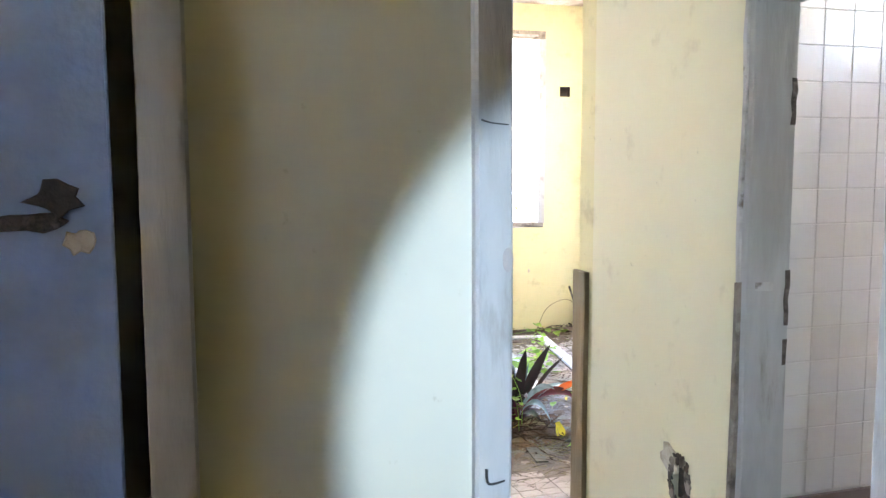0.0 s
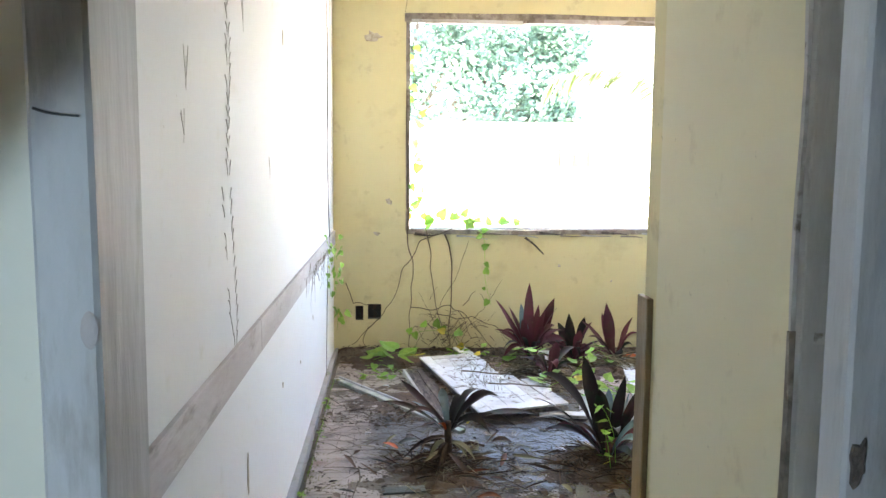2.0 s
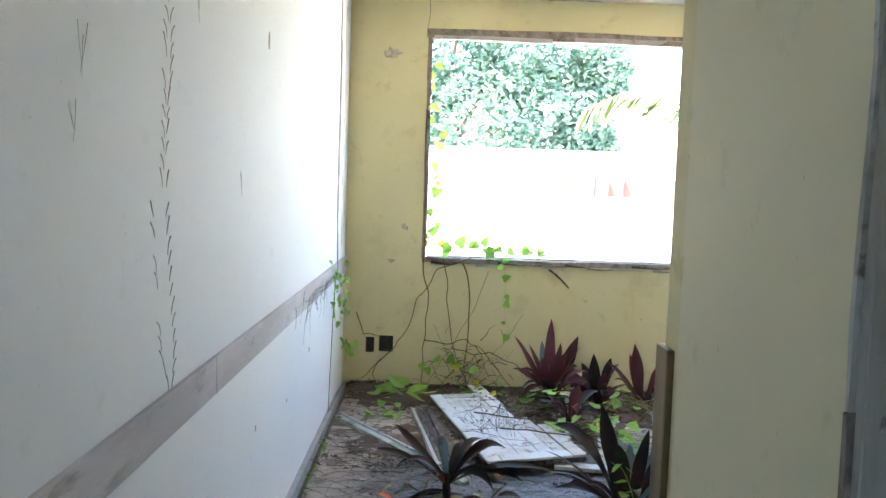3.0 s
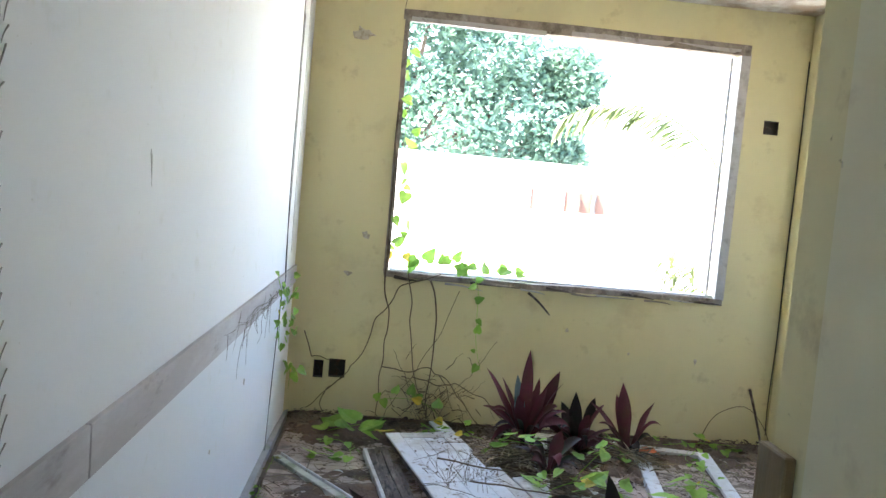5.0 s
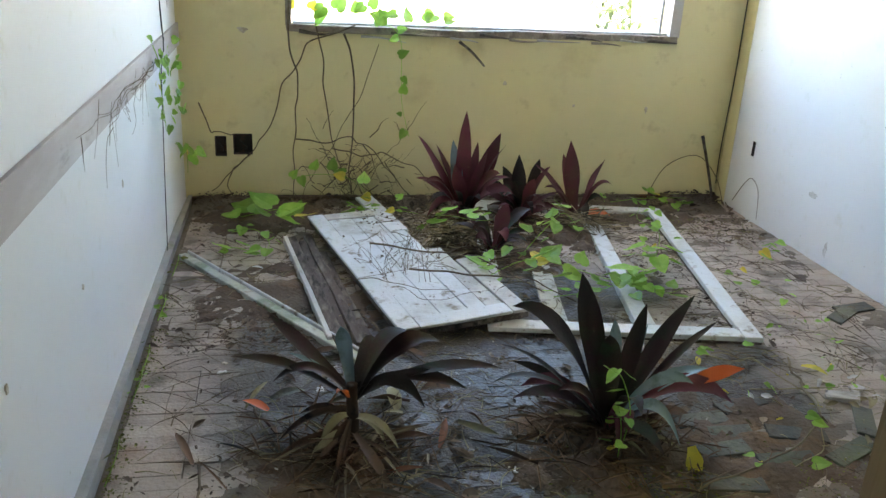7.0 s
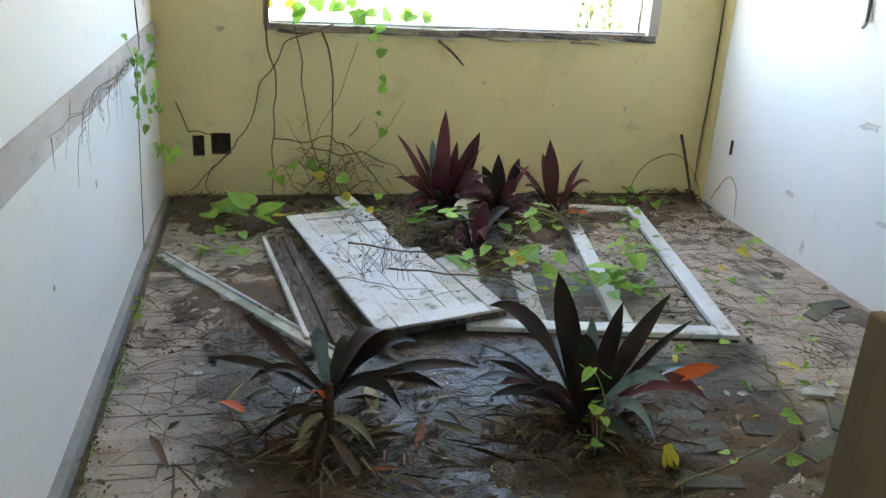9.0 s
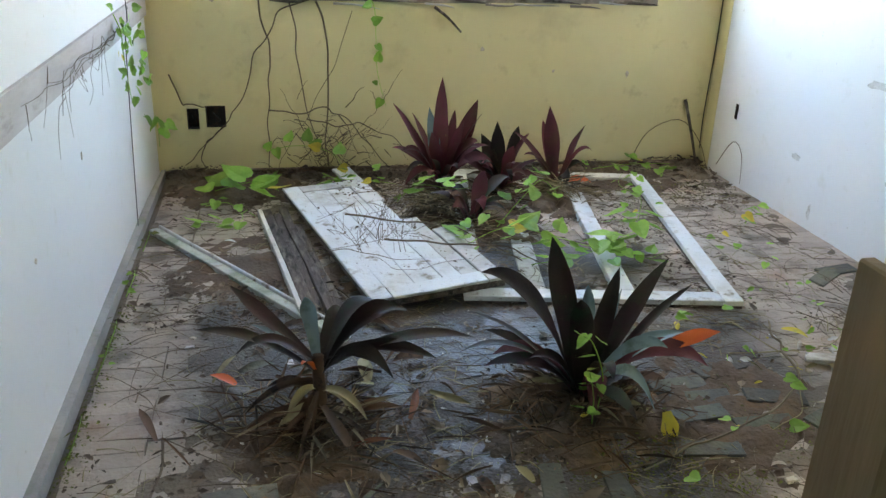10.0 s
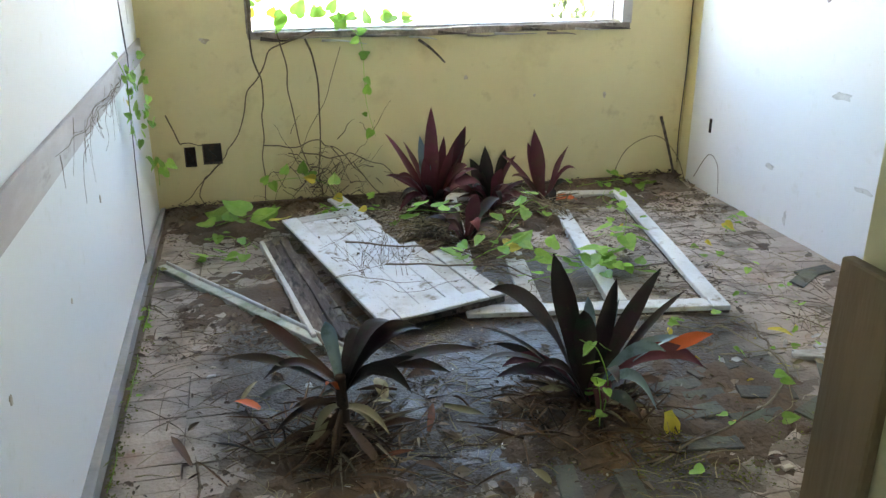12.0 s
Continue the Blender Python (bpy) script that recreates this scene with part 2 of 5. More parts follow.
PINK_WALL = surface("pink_wall", (0.11, 0.062, 0.050), 0.85, [(0.9, (0.09, 0.052, 0.042), 0.5, 0.75, 6)], 0.2, 40)
BARK = surface("bark", (0.12, 0.09, 0.07), 0.9, [(9, (0.2, 0.16, 0.12), 0.5, 0.7, 7)], 0.7, 30)
FOLIAGE = surface("tree_foliage", (0.085, 0.16, 0.12), 0.5, [(0.9, (0.12, 0.205, 0.14), 0.45, 0.65, 4)], island=0.3, through_light=0.4)
SCAR = surface("plaster_scar", (0.53, 0.48, 0.39), 0.9, [(30, (0.36, 0.30, 0.22), 0.45, 0.65, 6)], 0.5, 80)
PALM_LEAF = surface("palm_leaf", (0.062, 0.085, 0.026), 0.55, [(1.5, (0.085, 0.11, 0.035), 0.45, 0.65, 4)], island=0.3, through_light=0.4)
for m in (DARK_LEAF, PURPLE):
    m.node_tree.nodes["Principled BSDF"].inputs["Specular IOR Level"].default_value = 0.3

# ---------------------------------------------------------------- mesh helpers
def mesh_from(name, bm, material, smooth=False):
    me = bpy.data.meshes.new(name)
    bm.normal_update()
    bm.to_mesh(me)
    bm.free()
    me.materials.append(material)
    if smooth:
        for p in me.polygons:
            p.use_smooth = True
    return me


def part(name, bm, material, parent=None, label="", smooth=False):
    ob = new(name, mesh_from(name, bm, material, smooth))
    if parent:
        ob.parent = parent
    if label:
        tagged(ob, label)
    return ob


def structure(name, bm, material, label="", category=""):
    return tagged(part(name, bm, material), label, category, "", "structure")


def thing(name, place, label, category, group="", turn=0.0):
    e = new(name)
    e.empty_display_size = 0.1
    e.matrix_world = pose(*place, 0, 0, turn)
    return tagged(e, label, category, group)


def add_box(bm, x0, x1, y0, y1, z0, z1, m=None, bevel=0.0):
    made = bmesh.ops.create_cube(bm, size=1.0)["verts"]
    bmesh.ops.transform(bm, verts=made, matrix=Matrix.LocRotScale(((x0 + x1) / 2, (y0 + y1) / 2, (z0 + z1) / 2), None, (x1 - x0, y1 - y0, z1 - z0)))
    if bevel:
        edges = list({e for v in made for e in v.link_edges})
        made = list({v for f in bmesh.ops.bevel(bm, geom=edges, offset=bevel, segments=1, affect="EDGES")["faces"] for v in f.verts} | {v for v in made if v.is_valid})
    if m is not None:
        bmesh.ops.transform(bm, verts=[v for v in made if v.is_valid], matrix=m)
    return made


def box(x0, x1, y0, y1, z0, z1, bevel=0.0):
    bm = bmesh.new()
    add_box(bm, x0, x1, y0, y1, z0, z1, None, bevel)
    return bm


def roughen(bm, amount, scale, cuts=0):
    """Splits long edges and moves the points a little, for worn or broken edges."""
    if cuts:
        bmesh.ops.subdivide_edges(bm, edges=[e for e in bm.edges if e.calc_length() > 0.12], cuts=cuts, use_grid_fill=True)
    for v in bm.verts:
        v.co += Vector(noise.noise_vector(v.co * scale)) * amount
    return bm


def slab(u0, u1, v0, v1, depth, holes, place, along):
    """An upright wall plate with openings (u0, u1, v0, v1); u runs along `along`, v up, the depth to its left-hand side."""
    us = sorted({u0, u1, *[h[0] for h in holes], *[h[1] for h in holes]})
    vs = sorted({v0, v1, *[h[2] for h in holes], *[h[3] for h in holes]})
    us = [u for u in us if u0 <= u <= u1]
    vs = [v for v in vs if v0 <= v <= v1]
    a = Vector(along).normalized()
    n = Vector((-a.y, a.x, 0))
    bm = bmesh.new()
    cache = {}

    def vert(i, j, k):
        if (i, j, k) not in cache:
            cache[i, j, k] = bm.verts.new(Vector(place) + a * us[i] + Vector((0, 0, vs[j])) + n * depth * k)
        return cache[i, j, k]

    def solid(i, j):
        if i < 0 or j < 0 or i >= len(us) - 1 or j >= len(vs) - 1:
            return False
        cu, cv = (us[i] + us[i + 1]) / 2, (vs[j] + vs[j + 1]) / 2
        return not any(h[0] < cu < h[1] and h[2] < cv < h[3] for h in holes)

    for i in range(len(us) - 1):
        for j in range(len(vs) - 1):
            if not solid(i, j):
                continue
            bm.faces.new([vert(i, j, 0), vert(i + 1, j, 0), vert(i + 1, j + 1, 0), vert(i, j + 1, 0)])
            bm.faces.new([vert(i, j, 1), vert(i, j + 1, 1), vert(i + 1, j + 1, 1), vert(i + 1, j, 1)])
            for di, dj, p, q in ((-1, 0, (i, j), (i, j + 1)), (1, 0, (i + 1, j + 1), (i + 1, j)), (0, -1, (i + 1, j), (i, j)), (0, 1, (i, j + 1), (i + 1, j + 1))):
                if not solid(i + di, j + dj):
                    bm.faces.new([vert(*p, 0), vert(*q, 0), vert(*q, 1), vert(*p, 1)])
    bmesh.ops.recalc_face_normals(bm, faces=bm.faces)
    return bm


def tube(bm, points, r0, r1=None, sides=6):
    """A tapered tube along a smooth line through the points."""
    r1 = r0 if r1 is None else r1
    pts = [Vector(p) for p in points]
    line = []
    for i in range(len(pts) - 1):
        p0, p1, p2, p3 = pts[max(i - 1, 0)], pts[i], pts[i + 1], pts[min(i + 2, len(pts) - 1)]
        for k in range(4):
            t = k / 4
            line.append(0.5 * (2 * p1 + (p2 - p0) * t + (2 * p0 - 5 * p1 + 4 * p2 - p3) * t * t + (3 * p1 - p0 - 3 * p2 + p3) * t ** 3))
    line.append(pts[-1])
    rings = []
    for i, p in enumerate(line):
        d = (line[min(i + 1, len(line) - 1)] - line[max(i - 1, 0)]).normalized()
        side = d.cross(Vector((0.31, 0.52, 0.79))).normalized()
        up = d.cross(side)
        r = r0 + (r1 - r0) * i / (len(line) - 1)
        rings.append([bm.verts.new(p + (side * math.cos(a) + up * math.sin(a)) * r) for a in (2 * math.pi * k / sides for k in range(sides))])
    for a, b in zip(rings, rings[1:]):
        for k in range(sides):
            bm.faces.new([a[k], a[(k + 1) % sides], b[(k + 1) % sides], b[k]])
    bm.faces.new(rings[0][::-1])
    bm.faces.new(rings[-1])
    return bm


def blade(bm, base, heading, lift, length, width, droop, segments=7, fold=0.25, twist=0.0):
    """A long pointed leaf with a keel: it leaves the base at `lift` degrees and bends down by `droop` degrees."""
    h = radians(heading)
    out, side = Vector((math.cos(h), math.sin(h), 0)), Vector((-math.sin(h), math.cos(h), 0))
    p, ang, rows = Vector(base), radians(lift), []
    for i in range(segments + 1):
        t = i / segments
        w = width * (0.45 + 2.3 * t - 2.75 * t * t) if t < 0.45 else width * max(0.0, (1 - ((t - 0.42) / 0.58) ** 1.6)) * 0.955
        w = max(w, 0.0015)
        d = out * math.cos(ang) + Vector((0, 0, math.sin(ang)))
        nrm = side.cross(d).normalized() * -1
        s = (Matrix.Rotation(radians(twist) * t, 3, d) @ side)
        rows.append([bm.verts.new(p - s * w / 2 + nrm * w * fold), bm.verts.new(p), bm.verts.new(p + s * w / 2 + nrm * w * fold)])
        p = p + d * length / segments
        ang -= radians(droop) / segments * (0.5 + t)
    for a, b in zip(rows, rows[1:]):
        for k in (0, 1):
            bm.faces.new([a[k], a[k + 1], b[k + 1], b[k]])
    return bm


def heart(bm, m, size):
    """A heart-shaped creeper leaf, folded along its midrib."""
    outline = [(0, 0.0), (0.16, -0.10), (0.36, -0.04), (0.46, 0.18), (0.38, 0.48), (0.18, 0.80), (0, 1.05)]
    mid = [bm.verts.new(m @ Vector((0, y * size, -0.05 * size * math.sin(y * 3)))) for y in (0.0, 0.2, 0.5, 0.8, 1.05)]
    for sx in (-1, 1):
        edge = [bm.verts.new(m @ Vector((sx * x * size, y * size, 0.16 * x * size - 0.10 * y * y * size))) for x, y in outline[1:-1]]
        ring = [mid[0], *edge, mid[4], mid[3], mid[2], mid[1]]
        if sx < 0:
            ring.reverse()
        bm.faces.new([mid[0], edge[0], edge[1], mid[1]] if sx > 0 else [mid[1], edge[1], edge[0], mid[0]])
        bm.faces.new([mid[1], edge[1], edge[2], mid[2]] if sx > 0 else [mid[2], edge[2], edge[1], mid[1]])
        bm.faces.new([mid[2], edge[2], edge[3], mid[3]] if sx > 0 else [mid[3], edge[3], edge[2], mid[2]])
        bm.faces.new([mid[3], edge[3], edge[4], mid[4]] if sx > 0 else [mid[4], edge[4], edge[3], mid[3]])
    return bm


def ragged(size, axis, sign, seed):
    """A thin flake with a ragged outline, lying on a face across the axis."""
    rng = random.Random(seed)
    n = 13
    ring = [(math.cos(2 * math.pi * k / n) * r * size[0] / 2, math.sin(2 * math.pi * k / n) * r * size[1] / 2) for k, r in ((k, rng.uniform(0.5, 1.15)) for k in range(n))]
    put = (lambda u, v, d: Vector((d, u, v))) if axis == "x" else (lambda u, v, d: Vector((u, d, v)))
    bm = bmesh.new()
    bottom = [bm.verts.new(put(u, v, 0.0)) for u, v in ring]
    top = [bm.verts.new(put(u * 0.9, v * 0.9, sign * 0.003)) for u, v in ring]
    mid = bm.verts.new(put(0, 0, sign * 0.002))
    for k in range(n):
        bm.faces.new([bottom[k], bottom[(k + 1) % n], top[(k + 1) % n], top[k]])
        bm.faces.new([top[k], top[(k + 1) % n], mid])
    bmesh.ops.recalc_face_normals(bm, faces=bm.faces)
    return bm


def rnd(a, b):
    return random.uniform(a, b)


# ---------------------------------------------------------------- the plan
HIGH = 3.06            # ceiling
ROOM_E, ROOM_N = 3.41, 6.10
PASS_E, PASS_N = 1.36, 2.00      # the entrance passage beside the bathroom
DOOR_W, DOOR_E = 0.255, 0.888      # doorway from the corridor
WIN = (0.62, 2.95, 1.05, 2.79)
CORR_S = -2.0

# floor
structure("floor", box(-2.6, 3.56, -2.15, 6.1, -0.15, 0.0), SCREED, "bare dirty grey screed under the lifting parquet", "floor")
structure("ceiling", box(-2.75, 3.56, -2.15, 6.3, HIGH, HIGH + 0.15), CEILING, "white ceiling with brown damp stains", "ceiling")

# left wall of passage and room
structure("wall_west", slab(0.04, 6.1, 0, HIGH, 0.15, [], (0, 0, 0), (0, 1, 0)), WHITE_WALL, "tall white plaster wall, scuffed and spotted", "wall")
# window wall, with wall boxes let in
OUT_A, OUT_B, SWITCH = (0.181, 0.246, 0.29, 0.41), (0.285, 0.395, 0.30, 0.425), (3.128, 3.232, 2.226, 2.32)
structure("wall_north", slab(-0.15, ROOM_E + 0.15, 0, HIGH, 0.2, [WIN, OUT_A, OUT_B, SWITCH], (0, ROOM_N, 0), (1, 0, 0)), YELLOW_WALL, "pale yellow plaster wall under a wide empty window", "wall")
HOLE_R = (ROOM_N - 5.765, ROOM_N - 5.735, 0.395, 0.485)
structure("wall_east", slab(0, ROOM_N - PASS_N + 0.15, 0, HIGH, 0.15, [HOLE_R], (ROOM_E, ROOM_N, 0), (0, -1, 0)), WHITE_WALL, "bright white plaster wall with chips and cracks", "wall")
structure("wall_east_return", roughen(box(ROOM_E - 0.004, ROOM_E - 0.0005, 5.985, 6.0995, 0, HIGH - 0.001), 0.0012, 3.0), YELLOW_WALL, "narrow strip of yellow paint carried round the corner", "wall")
structure("wall_bath_back", slab(0, ROOM_E - PASS_E, 0, HIGH, 0.12, [], (ROOM_E, PASS_N, 0), (-1, 0, 0)), YELLOW_WALL, "yellow plaster wall between bedroom and bathroom", "wall")
BATH_DOOR = (0.26, 0.96, 0.0, 2.1)
structure("wall_passage", slab(0, PASS_N - 0.16, 0, HIGH, 0.14, [(PASS_N - 0.12 - 1.285, PASS_N - 0.12 - 1.185, 0.49, 0.64), (PASS_N - 0.12 - BATH_DOOR[1], PASS_N - 0.12 - BATH_DOOR[0], -1, BATH_DOOR[3])], (PASS_E, PASS_N - 0.12, 0), (0, -1, 0)), CREAM_WALL, "pale yellow plaster passage wall with a broken doorway edge", "wall")
# corridor wall with two doorways
SIDE_DOOR = (-0.96, -0.195)
structure("wall_corridor", slab(-2.6, 3.56, 0, HIGH, 0.10, [(DOOR_W - 0.05, DOOR_E + 0.13, -1, 2.14), (SIDE_DOOR[0], SIDE_DOOR[1], -1, 2.14)], (0, -0.062, 0), (1, 0, 0)), BLUE_WALL, "pale blue plaster corridor wall", "wall")
# unseen walls closing the corridor, coloured ochre to tint its bounced light
structure("wall_corridor_south", slab(-3.56, 2.6, 0, HIGH, 0.15, [], (0, CORR_S, 0), (-1, 0, 0)), BOUNCE_OCHRE, "unseen ochre corridor wall that tints the bounced light", "wall")
structure("wall_corridor_end", box(3.41, 3.56, CORR_S, -0.062, 0, HIGH), BOUNCE_OCHRE, "unseen ochre end wall that tints the bounced light", "wall")
bm = slab(CORR_S, -0.062, 0, HIGH, 0.15, [(-1.1, -0.62, 2.05, 2.55)], (-2.6, 0, 0), (0, 1, 0))
structure("wall_corridor_west", bm, BOUNCE_OCHRE, "unseen ochre end wall with an open window, tinting the bounced light", "wall")
# room behind the side door, plain
structure("wall_side_room", box(-1.2, -0.15, 1.0, 1.1, 0, HIGH), BLUE_WALL, "plain wall of the dark side room", "wall")
structure("wall_side_room_west", box(-1.3, -1.2, 0.0, 1.1, 0, HIGH), BLUE_WALL, "plain wall of the dark side room", "wall")
# bathroom shell
structure("wall_bath_east", slab(0.15, 1.85, 0, HIGH, 0.15, [(0.7, 1.2, 2.2, 2.6)], (ROOM_E, 1.85 + 0.0, 0), (0, -1, 0)), GROUT, "bathroom end wall with a high window opening", "wall")

# baseboard strip along the left wall, and remains on the others
bm = roughen(roughen(box(0.0, 0.034, 0.15, 6.095, 0.0, 0.058), 0.016, 7.0, 6), 0.010, 23.0)
structure("baseboard", bm, PLINTH, "grey mortar skirting, flaking and mossy", "skirting")
bm = roughen(box(0.03, 3.40, 6.07, 6.115, 0.0, 0.045), 0.014, 7.0, 5)
structure("baseboard_north", bm, SOIL, "dark rotted skirting remains under the window wall", "skirting")

# ---------------------------------------------------------------- doors and frames
def jamb_frame(name, x0, x1, label):
    """Wooden door lining and casing in the corridor wall, left and right of an opening."""
    d = tagged(new(name), label, "door frame", "", "structure")
    for a, b, c in ((x0 - 0.05, x0, x0 - 0.055), (x1, x1 + 0.055, x1 + 0.0)):
        bm = box(a, b, -0.118, -0.07 if a == DOOR_E else 0.012, 0.0, 2.14, 0.004)
        roughen(bm, 0.004, 6.0, 2)
        part("jamb", bm, JAMB, d)
    part("head", box(x0 - 0.05, x1 + 0.055, -0.118, 0.035, 2.14, 2.19, 0.004), JAMB, d)
    return d


door = jamb_frame("door_1", DOOR_W, DOOR_E, "grey weathered wooden door frame without a door")
# right casing of the doorway: a wide flat board and a blue strip
part("casing", box(DOOR_E + 0.0555, DOOR_E + 0.14, -0.1005, -0.07, 0.0, 2.14), JAMB, door)
bm = roughen(box(DOOR_E + 0.055, DOOR_E + 0.062, -0.124, -0.102, 0.0, 2.19), 0.001, 5.0)
part("casing_edge", bm, JAMB, door)
part("casing_strip", roughen(box(DOOR_E + 0.0625, DOOR_E + 0.10, -0.116, -0.1005, 0.0, 2.19, 0.003), 0.002, 5.0, 2), STRIP, door, "grey-green painted casing strip")
# uncut strike holes: flat dark flakes paint the shade inside them
for z in (1.30, 1.37):
    part("strike_hole_shade", ragged((0.016, 0.05), "y", -1, int(z * 100)), OLD_WOOD, door).location = (DOOR_E + 0.012, -0.1195, z)
part("lock_scar", ragged((0.022, 0.034), "y", -1, 7), RAW_EDGE, door).location = (DOOR_E + 0.042, -0.1195, 1.47)
bm = bmesh.new()
tube(bm, [(DOOR_W - 0.044, -0.119, 1.668), (DOOR_W - 0.03, -0.121, 1.664), (DOOR_W - 0.008, -0.121, 1.662)], 0.0012, 0.0007)
part("bent_nail", bm, CABLE, door)
bm = bmesh.new()
tube(bm, [(DOOR_W - 0.036, -0.119, 1.215), (DOOR_W - 0.034, -0.123, 1.196), (DOOR_W - 0.012, -0.123, 1.198)], 0.0024, 0.0012)
part("bent_nail", bm, CABLE, door)
bm = bmesh.new()
bmesh.ops.create_icosphere(bm, subdivisions=2, radius=0.011, matrix=pose(DOOR_W - 0.007, -0.1175, 1.49) @ Matrix.Diagonal((0.7, 0.25, 1.5, 1)))
part("knot", bm, RAIL, door)

side = jamb_frame("door_2", SIDE_DOOR[0] + 0.05, SIDE_DOOR[1] - 0.0, "grey weathered wooden frame of the side door")
part("casing", roughen(box(SIDE_DOOR[1] + 0.0, SIDE_DOOR[1] + 0.05, -0.1225, -0.1185, 0.0, 2.19), 0.001, 4.0, 2), JAMB, side)
leaf = thing("side_door", (-0.93, -0.02, 0.0), "blue painted door, nearly closed, with a broken lock hole", "door", turn=3.0)
part("door_panel", box(0.0, 0.695, -0.018, 0.018, 0.01, 2.10, 0.003), DOOR_BLUE, leaf)
# the lock hole's dark inside is painted as a flake on the panel
part("lock_hole_shade", ragged((0.075, 0.05), "y", -1, 3), BOX_DARK, leaf).location = (0.63, -0.019, 1.575)
part("splintered_patch", ragged((0.11, 0.035), "y", -1, 4), OLD_WOOD, leaf).location = (0.61, -0.0185, 1.545)
part("splintered_patch", ragged((0.04, 0.04), "y", -1, 6), SCAR, leaf).location = (0.655, -0.0185, 1.52)

for ob in (door, side, leaf):
    ob.location.y += 0.038

# bathroom doorway
bath = tagged(new("door_3"), "grey weathered wooden lining of the bathroom doorway", "door frame", "", "structure")
part("jamb", roughen(box(PASS_E + 0.005, PASS_E + 0.15, BATH_DOOR[1] - 0.035, BATH_DOOR[1] - 0.0005, 0, 2.1, 0.003), 0.004, 5, 2), JAMB, bath)
part("jamb", roughen(box(PASS_E + 0.005, PASS_E + 0.15, BATH_DOOR[0] + 0.0005, BATH_DOOR[0] + 0.035, 0, 2.1, 0.003), 0.004, 5, 2), JAMB, bath)
part("head", box(PASS_E + 0.005, PASS_E + 0.15, BATH_DOOR[0] + 0.035, BATH_DOOR[1] - 0.035, 2.06, 2.1, 0.003), JAMB, bath)
for z0, z1 in ((1.14, 1.30), (1.02, 1.10), (1.72, 1.85)):
    part("hinge_recess", roughen(box(PASS_E + 0.132, PASS_E + 0.146, BATH_DOOR[1] - 0.038, BATH_DOOR[1] - 0.034, z0, z1), 0.006, 30, 3), OLD_WOOD, bath)
part("paint_smear", roughen(box(PASS_E + 0.03, PASS_E + 0.09, BATH_DOOR[1] - 0.0385, BATH_DOOR[1] - 0.0345, 1.245, 1.27), 0.004, 40, 1), PANEL_WOOD, bath)
bm = roughen(box(PASS_E - 0.006, PASS_E + 0.01, BATH_DOOR[1] - 0.012, BATH_DOOR[1] + 0.010, 0.0, 1.27), 0.009, 14, 5)
part("broken_edge", bm, RAW_EDGE, bath, "crumbling mortar edge where the casing is gone")
bm = roughen(box(PASS_E - 0.004, PASS_E + 0.008, BATH_DOOR[1] - 0.008, BATH_DOOR[1] + 0.006, 1.27, 2.1), 0.006, 14, 5)
part("broken_edge", bm, PANEL_WOOD, bath)

# bathroom tiles on the wall behind the bedroom
backing = structure("wall_bath_tiled", box(PASS_E + 0.14, ROOM_E, 1.868, 1.8795, 0, 2.42), GROUT, "white glazed tile wall in the bathroom", "wall")
tile_mesh = mesh_from("tile", box(0.0015, 0.1485, -0.005, 0.0, 0.0015, 0.1485, 0.002), TILE)
for i in range(12):
    for j in range(1, 16):
        t = new("tile", tile_mesh)
        t.parent = backing
        t.location = (PASS_E + 0.145 + 0.15 * i, 1.868, 0.15 * j)
structure("baseboard_bath", box(PASS_E + 0.14, ROOM_E, 1.85, 1.8675, 0, 0.14), BROWN_RAIL, "dark brown tile skirting", "skirting")

# wall rail boards
for i, (y0, y1) in enumerate(((0.05, 2.237), (2.243, 6.095))):
    bm = roughen(box(0.0, 0.016, y0, y1, 0.928, 1.048, 0.002), 0.003, 3.0, 3)
    tagged(part("dado_rail", bm, RAIL), "worn grey wooden rail board along the white wall", "wall rail", "rail boards", "structure")
bm = roughen(box(DOOR_E + 0.105, 3.3, -0.082, -0.0625, 0.985, 1.085, 0.003), 0.002, 4.0, 2)
tagged(part("dado_rail", bm, BROWN_RAIL), "dark brown wooden rail board in the corridor", "wall rail", "", "structure")

# plank at the free end of the passage wall
post = thing("wooden_post", (1.338, 1.905, 0.0), "brown varnished wooden post nailed to the wall end", "post")
bm = roughen(box(0.0, 0.0215, 0.0, 0.11, 0.0, 1.178, 0.003), 0.002, 5.0, 3)
part("plank", bm, POST, post)

# ---------------------------------------------------------------- window
win = tagged(new("window_1"), "wide empty window opening with broken wooden remains", "window", "", "structure")
X0, X1, Z0, Z1 = WIN
bm = roughen(box(X0 - 0.02, X1 + 0.02, ROOM_N - 0.012, ROOM_N + 0.05, Z0 - 0.035, Z0 + 0.004), 0.016, 9.0, 6)
part("window_sill", bm, RAW_EDGE, win, "crumbling mortar sill")
part("sill_board", roughen(box(X0 + 0.02, X1 - 0.02, ROOM_N + 0.055, ROOM_N + 0.19, Z0 + 0.002, Z0 + 0.016), 0.004, 7, 3), PANEL_WOOD, win)
for k in range(13):
    x0 = X0 + 0.05 + 0.175 * k
    bm = bmesh.new()
    z = Z0 - 0.03 + 0.016 * math.sin(k * 2.3)
    line = [(x0, ROOM_N - 0.014, z), (x0 + 0.12, ROOM_N - 0.02, z - 0.008), (x0 + 0.22 + 0.05 * math.sin(k), ROOM_N - 0.016, z - 0.014 + 0.01 * math.cos(k * 1.7))]
    tube(bm, [Vector(q) + Vector(noise.noise_vector(Vector(q) * 14)) * 0.012 for q in line], 0.009 if k % 3 else 0.013, 0.002, 5)
    part("splinter", bm, (OLD_WOOD, RAW_EDGE, PANEL_WOOD)[k % 3], win)
